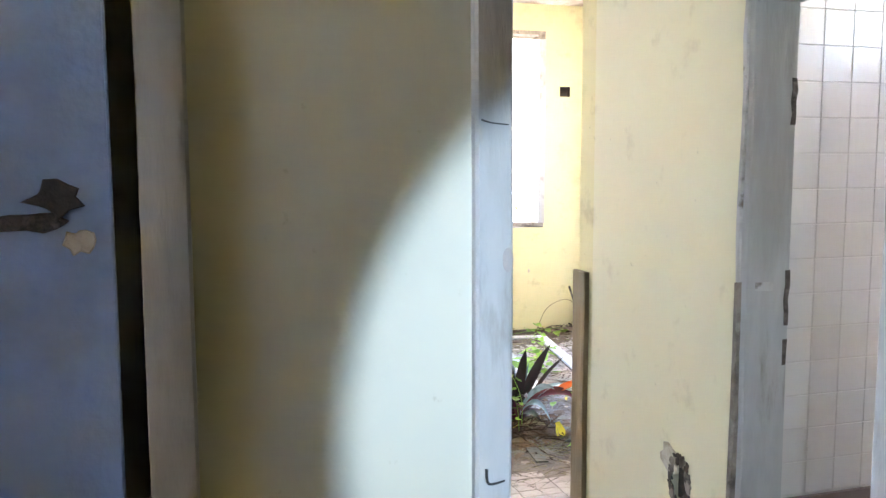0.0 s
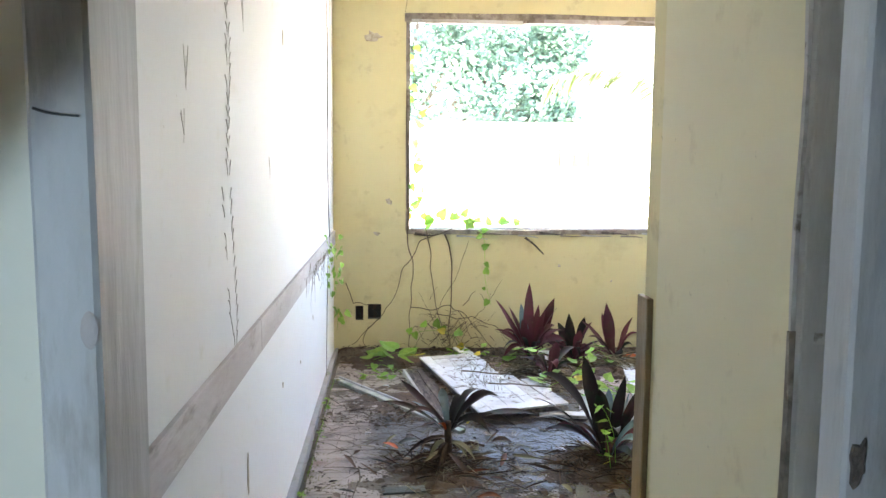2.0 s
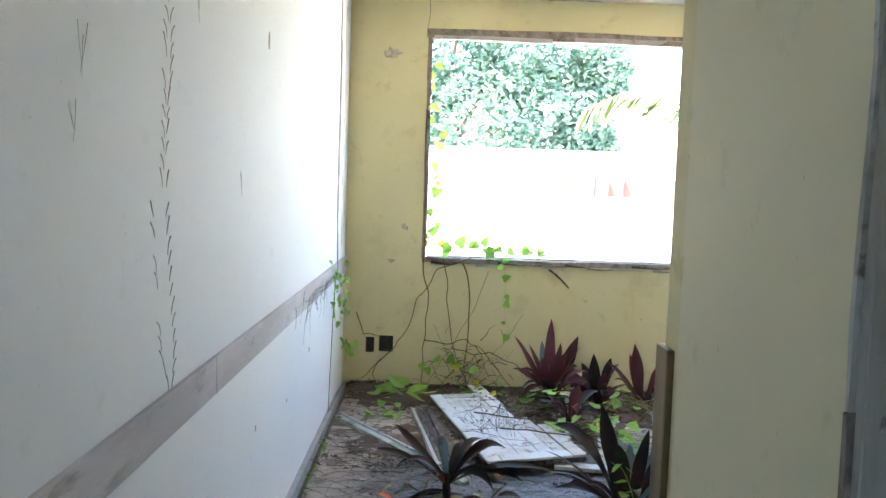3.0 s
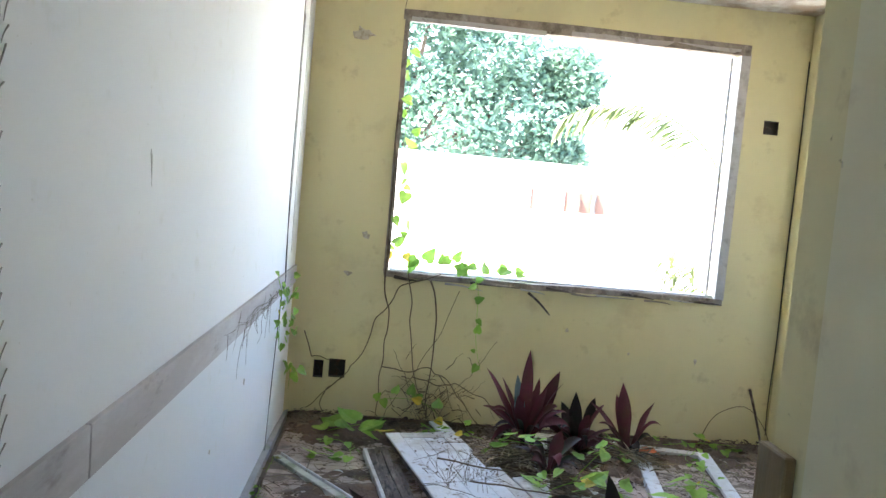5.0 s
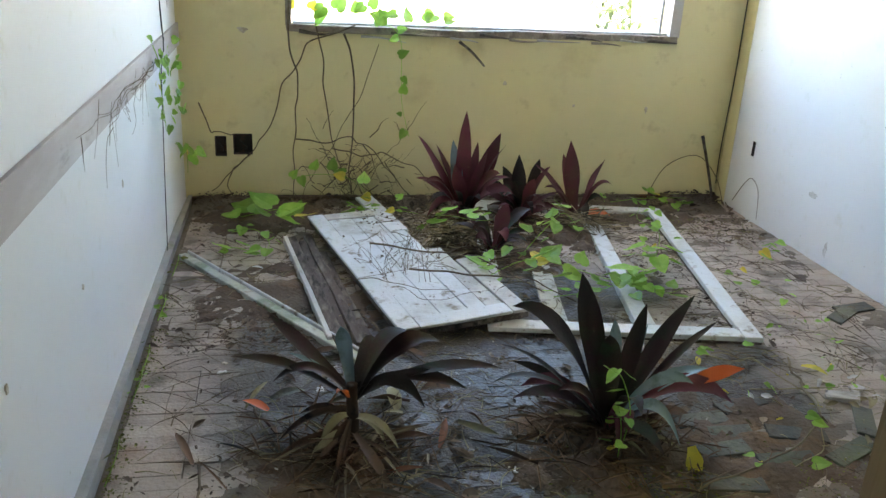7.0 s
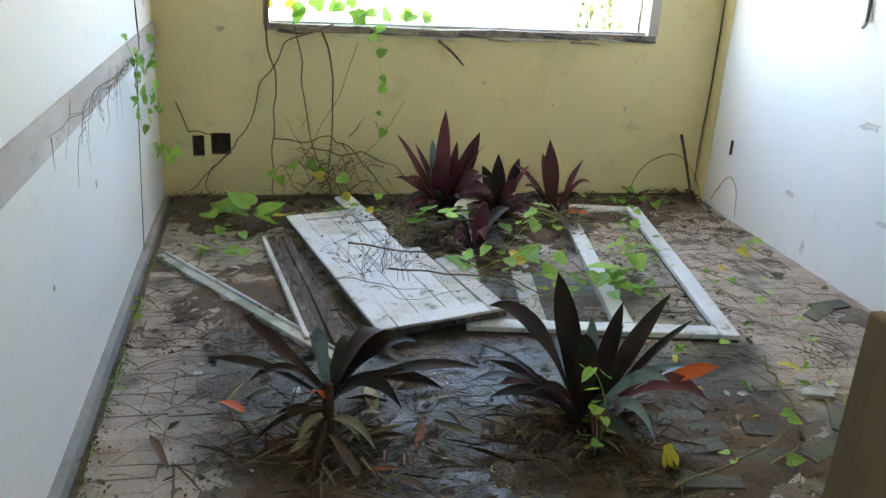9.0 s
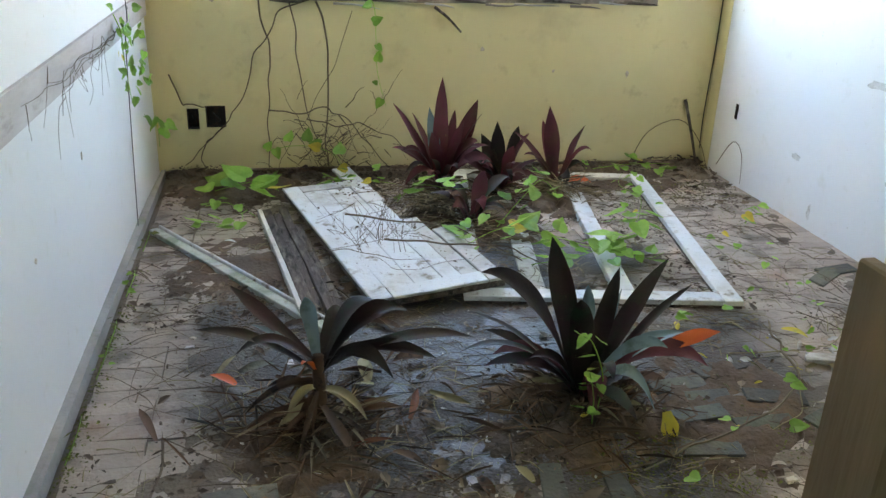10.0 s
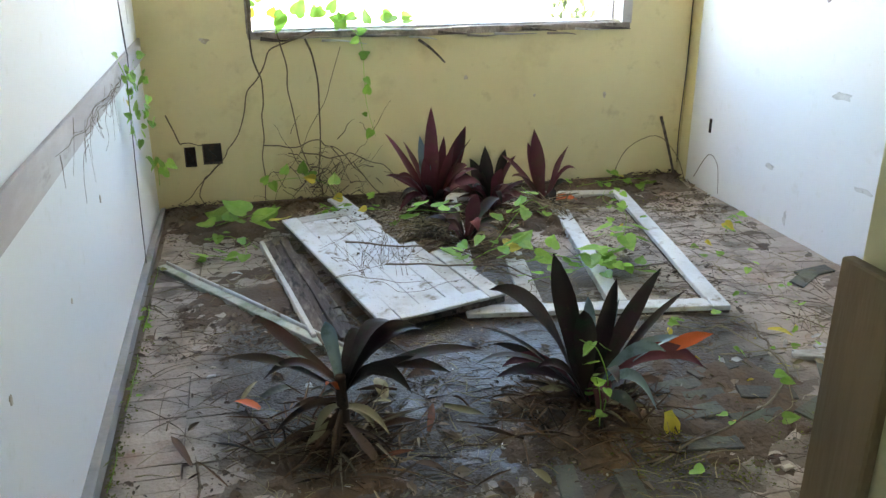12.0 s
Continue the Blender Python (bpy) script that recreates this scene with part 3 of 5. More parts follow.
bm = roughen(box(X0 - 0.03, X1 + 0.03, ROOM_N - 0.012, ROOM_N + 0.06, Z1 - 0.045, Z1 + 0.03), 0.010, 7.0, 6)
part("lintel_strip", bm, RAW_EDGE, win, "brown splintered wooden head strip")
part("splinter", roughen(box(X0 + 0.02, 1.55, ROOM_N - 0.02, ROOM_N + 0.03, Z1 - 0.055, Z1 - 0.02), 0.010, 12, 4), PANEL_WOOD, win)
part("splinter", roughen(box(1.72, 2.9, ROOM_N - 0.018, ROOM_N + 0.03, Z1 - 0.04, Z1 - 0.005), 0.010, 10, 4), RAIL, win)
bm = roughen(box(X0 - 0.022, X0 + 0.012, ROOM_N - 0.008, ROOM_N + 0.04, Z0, Z1 - 0.04), 0.009, 9.0, 6)
part("side_strip", bm, RAW_EDGE, win)
bm = roughen(box(X1 - 0.035, X1 + 0.03, ROOM_N - 0.010, ROOM_N + 0.03, Z0, Z1 - 0.04), 0.005, 6.0, 5)
part("side_strip", bm, FRAME_METAL, win, "grey remaining frame strip")
part("glazing_bead", box(X1 - 0.075, X1 - 0.055, ROOM_N + 0.07, ROOM_N + 0.10, Z0 + 0.02, Z1 - 0.05, 0.002), FRAME_METAL, win)

# ---------------------------------------------------------------- wall boxes, cables, marks
def wall_box(u0, u1, v0, v1, label):
    b = thing("wall_box", ((u0 + u1) / 2, ROOM_N, (v0 + v1) / 2), label, "wall box", "empty wall boxes")
    w, h = (u1 - u0) / 2, (v1 - v0) / 2
    part("back_plate", box(-w, w, 0.048, 0.052, -h, h), BOX_DARK, b)
    for x0, x1, z0, z1 in ((-w, -w + 0.003, -h, h), (w - 0.003, w, -h, h), (-w + 0.003, w - 0.003, -h, -h + 0.003), (-w + 0.003, w - 0.003, h - 0.003, h)):
        part("side_plate", box(x0, x1, -0.002, 0.048, z0, z1), BOX_DARK, b)
    bm = bmesh.new()
    tube(bm, [(-w * 0.3, 0.047, h * 0.2), (0.0, 0.02, 0.0), (w * 0.4, 0.03, -h * 0.4), (w * 0.2, 0.045, -h * 0.7)], 0.002)
    part("loose_wire", bm, CABLE, b)


wall_box(*OUT_A, "small empty black wall box without a cover")
wall_box(*OUT_B, "square empty rusty wall box without a cover")
wall_box(*SWITCH, "square empty wall box high beside the window")
b = thing("wall_box", (ROOM_E, 5.75, 0.44), "small dark empty wall box in the white wall", "wall box", "empty wall boxes")
part("back_plate", box(0.12, 0.125, -0.015, 0.015, -0.045, 0.045), CABLE, b)
for y0, y1, z0, z1 in ((-0.015, -0.0135, -0.045, 0.045), (0.0135, 0.015, -0.045, 0.045), (-0.0135, 0.0135, -0.045, -0.0435), (-0.0135, 0.0135, 0.0435, 0.045)):
    part("side_plate", box(-0.001, 0.12, y0, y1, z0, z1), BOX_DARK, b)


def wavy(points, amount, steps=3):
    """More points along a line, each a little off it."""
    pts, out = [Vector(p) for p in points], []
    for a, b in zip(pts, pts[1:]):
        for k in range(steps):
            q = a.lerp(b, k / steps)
            out.append(q + Vector(noise.noise_vector(q * 9.0)) * amount + Vector(noise.noise_vector(q * 31.0)) * amount * 0.4)
    return out + [pts[-1]]


def line_on_wall(name, label, category, points, r0, r1, material, sides=5):
    e = thing(name, points[0], label, category)
    o = Vector(points[0])
    bm = bmesh.new()
    tube(bm, [Vector(p) - o for p in points], r0, r1, sides)
    part("strand", bm, material, e)
    return e


line_on_wall("wall_cable", "thin black cable hanging down the white wall", "cable", [(0.006, 5.46, 2.9), (0.006, 5.47, 2.2), (0.007, 5.455, 1.5), (0.022, 5.44, 1.02), (0.012, 5.40, 0.94), (0.008, 5.30, 0.5), (0.012, 5.16, 0.03)], 0.0028, 0.0022, CABLE)
line_on_wall("wall_cable", "second thin cable strand on the white wall", "cable", [(0.006, 5.52, 2.6), (0.006, 5.525, 1.8), (0.007, 5.50, 1.15), (0.02, 5.485, 1.03)], 0.0024, 0.0018, CABLE)
line_on_wall("corner_cable", "thin dark cable in the room corner", "cable", [(3.395, 6.09, 2.75), (3.397, 6.09, 2.0), (3.392, 6.088, 1.3), (3.396, 6.09, 0.8), (3.385, 6.09, 0.35), (3.39, 6.085, 0.12)], 0.0045, 0.0035, CABLE)
line_on_wall("wall_conduit", "short dark conduit stub ending in a white tip", "conduit", [(ROOM_E - 0.008, 4.82, 1.75), (ROOM_E - 0.010, 4.80, 1.5), (ROOM_E - 0.014, 4.78, 1.33), (ROOM_E - 0.03, 4.765, 1.29)], 0.010, 0.009, PIPE, 8)
bm = bmesh.new()
tube(bm, [(0, 0, 0), (-0.012, -0.008, -0.012), (-0.024, -0.02, -0.018)], 0.012, 0.008, 8)
tip = new("conduit_tip", mesh_from("conduit_tip", bm, WHITE_WOOD))
tip.location = (ROOM_E - 0.03, 4.765, 1.29)
tagged(tip, "white plastic tip on the conduit stub", "conduit tip")


def chip(name, label, place, size, axis, material, seed):
    """A shallow scar in plaster: a thin ragged flake on the wall face."""
    o = new(name, mesh_from(name, ragged(size, axis, -1 if place[0] > 0.1 else 1, seed), material))
    o.location = place
    return tagged(o, label, "wall scar", "", "structure")


for k, (y, z, w, h) in enumerate(((3.03, 2.17, 0.03, 0.07), (0.86, 1.62, 0.02, 0.09), (2.0, 0.56, 0.03, 0.14), (2.9, 0.62, 0.02, 0.03), (3.6, 0.55, 0.02, 0.02), (4.3, 0.66, 0.015, 0.03))):
    chip("plaster_scar", "small brown scar in the white plaster", (0.0005, y, z), (w, h), "x", SCAR, 30 + k)
for k, (y, z, w, h) in enumerate(((4.60, 0.83, 0.16, 0.05), (5.1, 0.35, 0.09, 0.04), (4.9, 0.10, 0.03, 0.10), (4.35, 0.42, 0.14, 0.03))):
    chip("plaster_scar", "chipped patch in the white plaster", (ROOM_E - 0.0005, y, z), (w, h), "x", CHIP, 50 + k)
for k, (x, z, w, h, mt) in enumerate(((0.33, 2.62, 0.16, 0.10, DRY_LEAF), (0.46, 1.28, 0.07, 0.06, PLINTH), (2.35, 0.62, 0.02, 0.02, PLINTH), (2.83, 0.60, 0.03, 0.05, PLINTH), (0.36, 1.02, 0.06, 0.04, PLINTH), (1.9, 0.75, 0.03, 0.03, PLINTH))):
    chip("plaster_scar", "brown stain on the yellow plaster", (x, ROOM_N - 0.0005, z), (w, h), "y", SCAR, 70 + k)
hole = thing("wall_hole", (PASS_E, 1.235, 0.565), "dark ragged hole broken into the yellow wall", "wall hole")
# near-black plate stands in for the shade deep in the hole
part("shade_core", box(0.03, 0.04, -0.06, 0.06, -0.085, 0.085), BOX_DARK, hole)
for k in range(16):
    t = 2 * math.pi * k / 16
    part("plaster_flake", ragged((0.045, 0.05), "x", -1, 200 + k), (BOX_DARK, OLD_WOOD, RAW_EDGE)[k % 3], hole).location = (-0.0005 * (k % 3), 0.052 * math.cos(t), 0.078 * math.sin(t))
part("scraped_patch", ragged((0.13, 0.10), "x", -1, 230), SCAR, hole).location = (0.0006, 0.06, 0.06)
# hand-drawn zigzag scratches on the white wall
random.seed(5)
bm = bmesh.new()
for k in range(46):
    z = 2.93 - k * 0.0415
    if z > 1.60:
        y, gap = 1.775 + 0.012 * math.sin(k * 0.35), 0.006 + 0.008 * (k % 9 > 4)
    else:
        y, gap = 1.83 - (z - 1.035) * 0.21, 0.046 * min(1.0, (z - 1.03) / 0.13)
    for sgn in (-1, 1):
        if random.random() < 0.92:
            lean = rnd(0.016, 0.032)
            tube(bm, [(0.0012, y + sgn * (gap + lean), z + rnd(0.012, 0.03)), (0.0014, y + sgn * (gap + lean * 0.3), z), (0.0012, y + sgn * gap, z - rnd(0.012, 0.03))], 0.0017, 0.0006, 4)
for y0, z0 in ((2.60, 1.60), (1.27, 1.85), (1.24, 1.71), (2.05, 2.10)):
    for k in range(3):
        a = rnd(-0.03, 0.03)
        tube(bm, [(0.0012, y0 + a, z0 + rnd(0.02, 0.06)), (0.0014, y0 + a * 0.5, z0), (0.0012, y0 + rnd(-0.006, 0.006), z0 - rnd(0.02, 0.06))], 0.0008, 0.0004, 4)
tagged(new("scratch_marks", mesh_from("scratch_marks", bm, PLINTH)), "zigzag pencil scratches on the white wall", "scratches", "", "stuff")

# ---------------------------------------------------------------- outdoors
structure("ground", box(-500, 500, -500, 700, -0.35, -0.2), GROUND, "pale sunlit yard ground", "ground")
wall_far = thing("boundary_wall", (0, 13.8, -0.2), "tall whitewashed boundary wall in full sun", "garden wall")
part("wall", box(-14, 18, 0, 0.2, 0, 2.42), YARD_WALL, wall_far)
part("coping", box(-14, 18, -0.04, 0.24, 2.42, 2.50, 0.01), YARD_WALL, wall_far)
low = thing("low_wall", (3.6, 12.2, -0.2), "low white garden wall with a pink band and posts", "garden wall")
part("wall", box(-3.4, 2.0, 0, 0.15, 0, 1.74), YARD_WALL, low)
part("band", box(-1.22, 0.72, -0.01, 0.16, 1.744, 2.04, 0.01), PINK_WALL, low, "dusty pink rendered band")
for x, w in ((-1.05, 0.05), (-0.55, 0.04)):
    part("pier", box(x, x + w, -0.03, -0.012, 1.70, 2.06, 0.005), YARD_WALL, low)
bm = bmesh.new()
tube(bm, [(-0.09, -0.06, 1.745), (-0.10, -0.06, 1.86), (-0.07, -0.05, 2.05)], 0.035, 0.03, 8)
part("drain_pipe", bm, PIPE, low, "short dark drain pipe")
bm = roughen(box(-0.46, -0.30, -0.10, -0.02, 1.745, 2.03, 0.02), 0.02, 8.0, 2)
part("broken_pier", bm, BARK, low)


def tree(place, label, height, clumps, seed, leaf, count):
    random.seed(seed)
    e = thing("tree", place, label, "tree", "trees behind the wall")
    bm = bmesh.new()
    tube(bm, [(0, 0, 0), (0.1, 0.05, height * 0.3), (0.0, 0.1, height * 0.62)], 0.2, 0.12, 8)
    part("trunk", bm, BARK, e, "", True)
    for cx, cy, cz, r in clumps:
        bm = bmesh.new()
        tube(bm, [(0.05, 0.07, height * 0.4), (cx * 0.5, cy * 0.5, (height * 0.4 + cz) / 2 + 0.2), (cx, cy, cz)], 0.08, 0.02, 6)
        part("limb", bm, BARK, e, "", True)
    verts, faces = [], []
    for cx, cy, cz, r in clumps:
        for k in range(count):
            d = Vector((random.gauss(0, 1), random.gauss(0, 1), random.gauss(0, 1))).normalized()
            c = Vector((cx, cy, cz)) + d * r * (0.35 + 0.65 * random.random() ** 0.5) * (1 + 0.25 * noise.noise(d * 2.2 + Vector((cx, cy, cz))))
            m = Euler((rnd(0, 6.3), rnd(0, 6.3), rnd(0, 6.3))).to_matrix()
            s = leaf * rnd(0.6, 1.3)
            i = len(verts)
            verts += [c + m @ Vector(v) * s for v in ((0, -0.5, 0), (0.24, 0, 0.06), (0, 0.5, 0), (-0.24, 0, 0.06))]
            faces.append((i, i + 1, i + 2, i + 3))
    me = bpy.data.meshes.new("crown")
    me.from_pydata(verts, [], faces)
    me.materials.append(FOLIAGE)
    c = new("crown", me)
    c.parent = e
    return e


tree((0.6, 17.5, -0.2), "large leafy dark green tree behind the wall", 5.2, [(-0.9, 0, 3.4, 1.5), (0.9, -0.3, 3.1, 1.35), (2.4, 0.2, 3.5, 1.25), (0.2, 0.3, 5.0, 1.5), (1.9, 0.1, 4.8, 1.2), (-1.7, 0.4, 4.8, 1.4), (3.6, 0.3, 4.5, 0.75), (0.7, 0, 6.3, 1.4), (-1.6, 0.2, 6.4, 1.4), (3.3, 0.0, 3.0, 0.7)], 3, 0.17, 2700)


def palm(place, label, fronds, crown, seed):
    random.seed(seed)
    e = thing("palm", place, label, "palm tree", "palms in the yard")
    bm = bmesh.new()
    tube(bm, [(0, 0, 0), (0.03, 0.0, crown * 0.5), (0.0, 0.02, crown + 0.05)], 0.07, 0.05, 8)
    part("trunk", bm, BARK, e, "", True)
    for heading, lift, length, droop in fronds:
        bm = bmesh.new()
        h = radians(heading)
        p, ang, line = Vector((0, 0, crown)), radians(lift), []
        for i in range(33):
            line.append((p.copy(), ang))
            p = p + (Vector((math.cos(h), math.sin(h), 0)) * math.cos(ang) + Vector((0, 0, math.sin(ang)))) * length / 32
            ang -= radians(droop) / 32
        tube(bm, [q for q, a in line[::4]], 0.016, 0.004, 5)
        for i, (q, a) in enumerate(line[9:]):
            f = i / 23
            for side in (-1, 1):
                blade(bm, q, heading + side * rnd(28, 44), math.degrees(a) * 0.5 - rnd(32, 48), length * 0.29 * (1.0 - 0.4 * f) * rnd(0.85, 1.1), 0.085, 30, 3, 0.2)
        part("frond", bm, PALM_LEAF, e)
    return e


palm((4.62, 10.2, -0.2), "young palm with arching yellow-green fronds", [(180, 72, 2.5, 105), (20, 60, 1.5, 90), (300, 30, 1.1, 105)], 2.1, 8)
random.seed(12)
bush = thing("shrub", (4.0, 9.2, -0.2), "small leafy shrub beside the palm", "shrub")
for k in range(9):
    bb = bmesh.new()
    a = rnd(0, 6.28)
    top = (0.45 * math.cos(a), 0.35 * math.sin(a), rnd(1.1, 1.75))
    tube(bb, [(0, 0, 0), (top[0] * 0.4, top[1] * 0.4, top[2] * 0.6), top], 0.012, 0.004, 5)
    for i in range(26):
        f = rnd(0.4, 1.0)
        blade(bb, (top[0] * f, top[1] * f, top[2] * f), rnd(0, 360), rnd(-20, 50), rnd(0.14, 0.24), 0.045, 50, 3, 0.2)
    part("branch", bb, PALM_LEAF, bush)

# ---------------------------------------------------------------- things on the floor
def framed(name, place, turn, label, category, w, l, pieces, z=0.0, tilt=(0, 0)):
    e = new(name)
    e.matrix_world = pose(place[0], place[1], z, tilt[0], tilt[1], turn)
    tagged(e, label, category)
    for nm, x0, x1, y0, y1, z0, z1, mt in pieces:
        bm = roughen(box(x0, x1, y0, y1, z0, z1, 0.003), 0.010 if mt is OLD_WOOD and nm == "plank" else 0.004, 9.0, 4)
        part(nm, bm, mt, e)
    return e


# the shutter: stiles, rails and loose boards of uneven length
framed("wooden_shutter", (1.03, 4.16), 13.5, "white peeling wooden shutter panel lying on the floor", "shutter", 0.60, 1.41, [
    ("stile", 0.0, 0.085, 0.0, 1.41, 0.032, 0.047, WHITE_WOOD),
    ("stile", 0.515, 0.60, 0.0, 0.60, 0.032, 0.047, PANEL_WOOD),
    ("bottom_rail", 0.087, 0.513, 0.0, 0.09, 0.032, 0.047, WHITE_WOOD),
    ("top_rail", 0.087, 0.36, 1.32, 1.41, 0.032, 0.045, PANEL_WOOD),
    # dark lower layer: the shadow on the shutter's thick sides, put in as colour
    ("backing_rail", 0.006, 0.594, 0.006, 0.08, 0.0, 0.031, OLD_WOOD),
    ("backing_stile", 0.006, 0.08, 0.082, 1.40, 0.0, 0.031, OLD_WOOD),
    ("backing_stile", 0.52, 0.594, 0.082, 0.58, 0.0, 0.031, OLD_WOOD),
    ("board", 0.087, 0.216, 0.092, 1.318, 0.014, 0.041, WHITE_WOOD),
    ("board", 0.218, 0.346, 0.092, 1.318, 0.014, 0.040, WHITE_WOOD),
    ("board", 0.348, 0.431, 0.092, 1.06, 0.014, 0.041, WHITE_WOOD),
    ("board", 0.433, 0.514, 0.092, 0.78, 0.014, 0.039, PANEL_WOOD),
    ("nailed_batten", 0.352, 0.455, 1.07, 1.66, 0.022, 0.040, WHITE_WOOD),
], z=0.045, tilt=(0.6, -1.2))
framed("window_sash", (1.417, 4.249), -9.8, "empty white wooden window sash lying on the floor", "window sash", 1.17, 1.76, [
    ("stile", 1.085, 1.17, 0.0, 1.76, 0.026, 0.05, WHITE_WOOD),
    ("stile", 0.645, 0.73, 0.085, 1.675, 0.0, 0.05, WHITE_WOOD),
    ("stile", 0.0, 0.085, 0.085, 1.675, 0.0, 0.05, PANEL_WOOD),
    ("bottom_rail", 0.0, 1.083, 0.0, 0.082, 0.026, 0.05, WHITE_WOOD),
    ("top_rail", 0.0, 1.083, 1.678, 1.76, 0.0, 0.05, PANEL_WOOD),
    # dark lower layer again paints the shaded front and side of the sash
    ("backing_rail", 0.0, 1.167, 0.004, 0.08, 0.0, 0.025, OLD_WOOD),
    ("backing_stile", 1.088, 1.167, 0.082, 1.755, 0.0, 0.025, OLD_WOOD),
    ("fallen_slat", 0.26, 0.36, 0.1, 0.80, 0.0, 0.022, PANEL_WOOD),
])
a = math.degrees(math.atan2(4.0 - 5.18, 0.88 - 0.07))
framed("painted_board", (0.10, 5.19), a, "long wooden board with flaking white and green paint", "board", 0, 0, [
    ("plank", 0.0, 1.46, -0.046, 0.0, 0.0, 0.028, GREEN_WOOD),
    ("lip", 0.0, 1.45, 0.002, 0.014, 0.0, 0.04, WHITE_WOOD)], z=0.012)
a = math.degrees(math.atan2(4.15 - 5.36, 0.80 - 0.62))
framed("rotten_plank", (0.59, 5.38), a, "wide rotten dark plank with a pale edge strip", "plank", 0, 0, [
    ("plank", 0.0, 1.28, 0.0, 0.045, 0.0, 0.036, OLD_WOOD),
    ("plank", 0.06, 1.16, 0.047, 0.082, 0.0, 0.024, OLD_WOOD),
    ("plank", 0.0, 1.25, 0.084, 0.125, 0.0, 0.033, OLD_WOOD),
    ("plank", 0.22, 1.20, 0.128, 0.165, 0.0, 0.02, OLD_WOOD),
    ("edge_strip", 0.02, 1.2, -0.024, -0.002, 0.0, 0.045, PANEL_WOOD)], z=0.012)

# ---------------------------------------------------------------- rosette plants
def sword(bm, base, tip, width, arch, rng, fold=0.2, broad=0.5, roll=0.55):
    """A strap leaf from base to tip that bulges upwards by `arch`: narrow foot, broadest past the middle, pointed end, wavy channelled blade."""
    a, c = Vector(base), Vector(tip)
    mid = a.lerp(c, 0.5) + Vector((0, 0, arch * 2.0))
    run = (c - a).normalized()
    side = run.cross(Vector((0, 0, 1)))
    if side.length < 0.35:
        side = Vector((1, rng.uniform(-0.5, 0.5), 0)).cross(run).cross(run) * -1 if abs(run.x) < 0.8 else Vector((0, 1, 0))
    side.normalize()
    side = Matrix.Rotation(rng.uniform(-0.3, 0.4) * (1 if run.x > 0 else -1) + roll * run.x, 3, run) @ side
    twist, wave, n, rows = rng.uniform(-0.5, 0.5), rng.uniform(0, 6.3), 12, []
    for i in range(n + 1):
        t = i / n
        p = a * (1 - t) ** 2 + mid * 2 * t * (1 - t) + c * t * t
        d = ((mid - a) * (1 - t) + (c - mid) * t).normalized()
        s = Matrix.Rotation(twist * t, 3, d) @ (side - d * side.dot(d)).normalized()
        nrm = s.cross(d)
        if nrm.z < 0:
            nrm = -nrm
        w = 0.5 + 0.5 * min(1.0, t / broad) ** 1.3 if t < broad else (1 - ((t - broad) / (1 - broad)) ** 2.1)
        w = max(w * width * (1 + 0.05 * math.sin(wave * 3 + 9 * t)), 0.0012)
        row = []
        for u in (-0.5, -0.27, 0.0, 0.27, 0.5):
            lift = fold * w * (abs(u) * 2) ** 1.5 * 0.5 + 0.035 * w * math.sin(wave + 11 * t + 5 * u) * (abs(u) > 0.3)
            row.append(bm.verts.new(p + s * u * w + nrm * lift))
        rows.append(row)
    for r0, r1 in zip(rows, rows[1:]):
        for k in range(4):
            bm.faces.new([r0[k], r0[k + 1], r1[k + 1], r1[k]])
    return bm


def rosette(place, crown, label, leaves, seed, fill=0, roll=0.5, spread=0.3, rise=(0.05, 0.25), mats=(), dead=16, radius=0.02):
    """A plant on a short stem; leaves (x, y, z of the tip from the crown, width, arch, material), and `fill` more short ones round about."""
    rng = random.Random(seed)
    e = thing("rosette_plant", (place[0], place[1], 0.0), label, "plant", "purple rosette plants")
    top = Vector((0, 0, crown))
    bm = bmesh.new()
    tube(bm, wavy([(0, -0.01, 0.0), (0.006, 0.0, crown * 0.5), top + Vector((0, 0, 0.03))], 0.006, 2), radius * 1.3, radius, 8)
    part("stem", bm, DRY_LEAF, e, "", True)
    more = []
    for k in range(fill):
        h = radians(k * 137.5 + rng.uniform(-20, 20))
        l = spread * rng.uniform(0.6, 1.05)
        more.append((math.cos(h) * l, math.sin(h) * l * 0.8, rng.uniform(*rise), rng.uniform(0.035, 0.06), rng.uniform(0.03, 0.10), rng.choice(mats)))
    for x, y, z, width, arch, mt in [*leaves, *more]:
        out = Vector((x, y, 0))
        foot = top + (out.normalized() * radius * 0.7 if out.length > 0.01 else Vector()) + Vector((0, 0, rng.uniform(-0.03, 0.02)))
        bm = bmesh.new()
        sword(bm, foot, top + Vector((x, y, max(z, 0.012 - crown))), width, arch, rng, rng.uniform(0.15, 0.4), rng.uniform(0.42, 0.62), roll)
        part("leaf", bm, mt, e, "", True)
    for k in range(dead):
        h, l = rng.uniform(0, 6.28), rng.uniform(0.10, 0.28)
        foot = top * rng.uniform(0.2, 0.8)
        tip = Vector((math.cos(h) * l, math.sin(h) * l, 0.018 + rng.uniform(0.0, 0.05)))
        bm = bmesh.new()
        sword(bm, foot, tip, rng.uniform(0.012, 0.034), rng.uniform(0.0, 0.05), rng, rng.uniform(0.4, 1.2), 0.4)
        part("dead_leaf", bm, STRAW if rng.random() < 0.22 else DRY_LEAF, e, "", True)
    return e


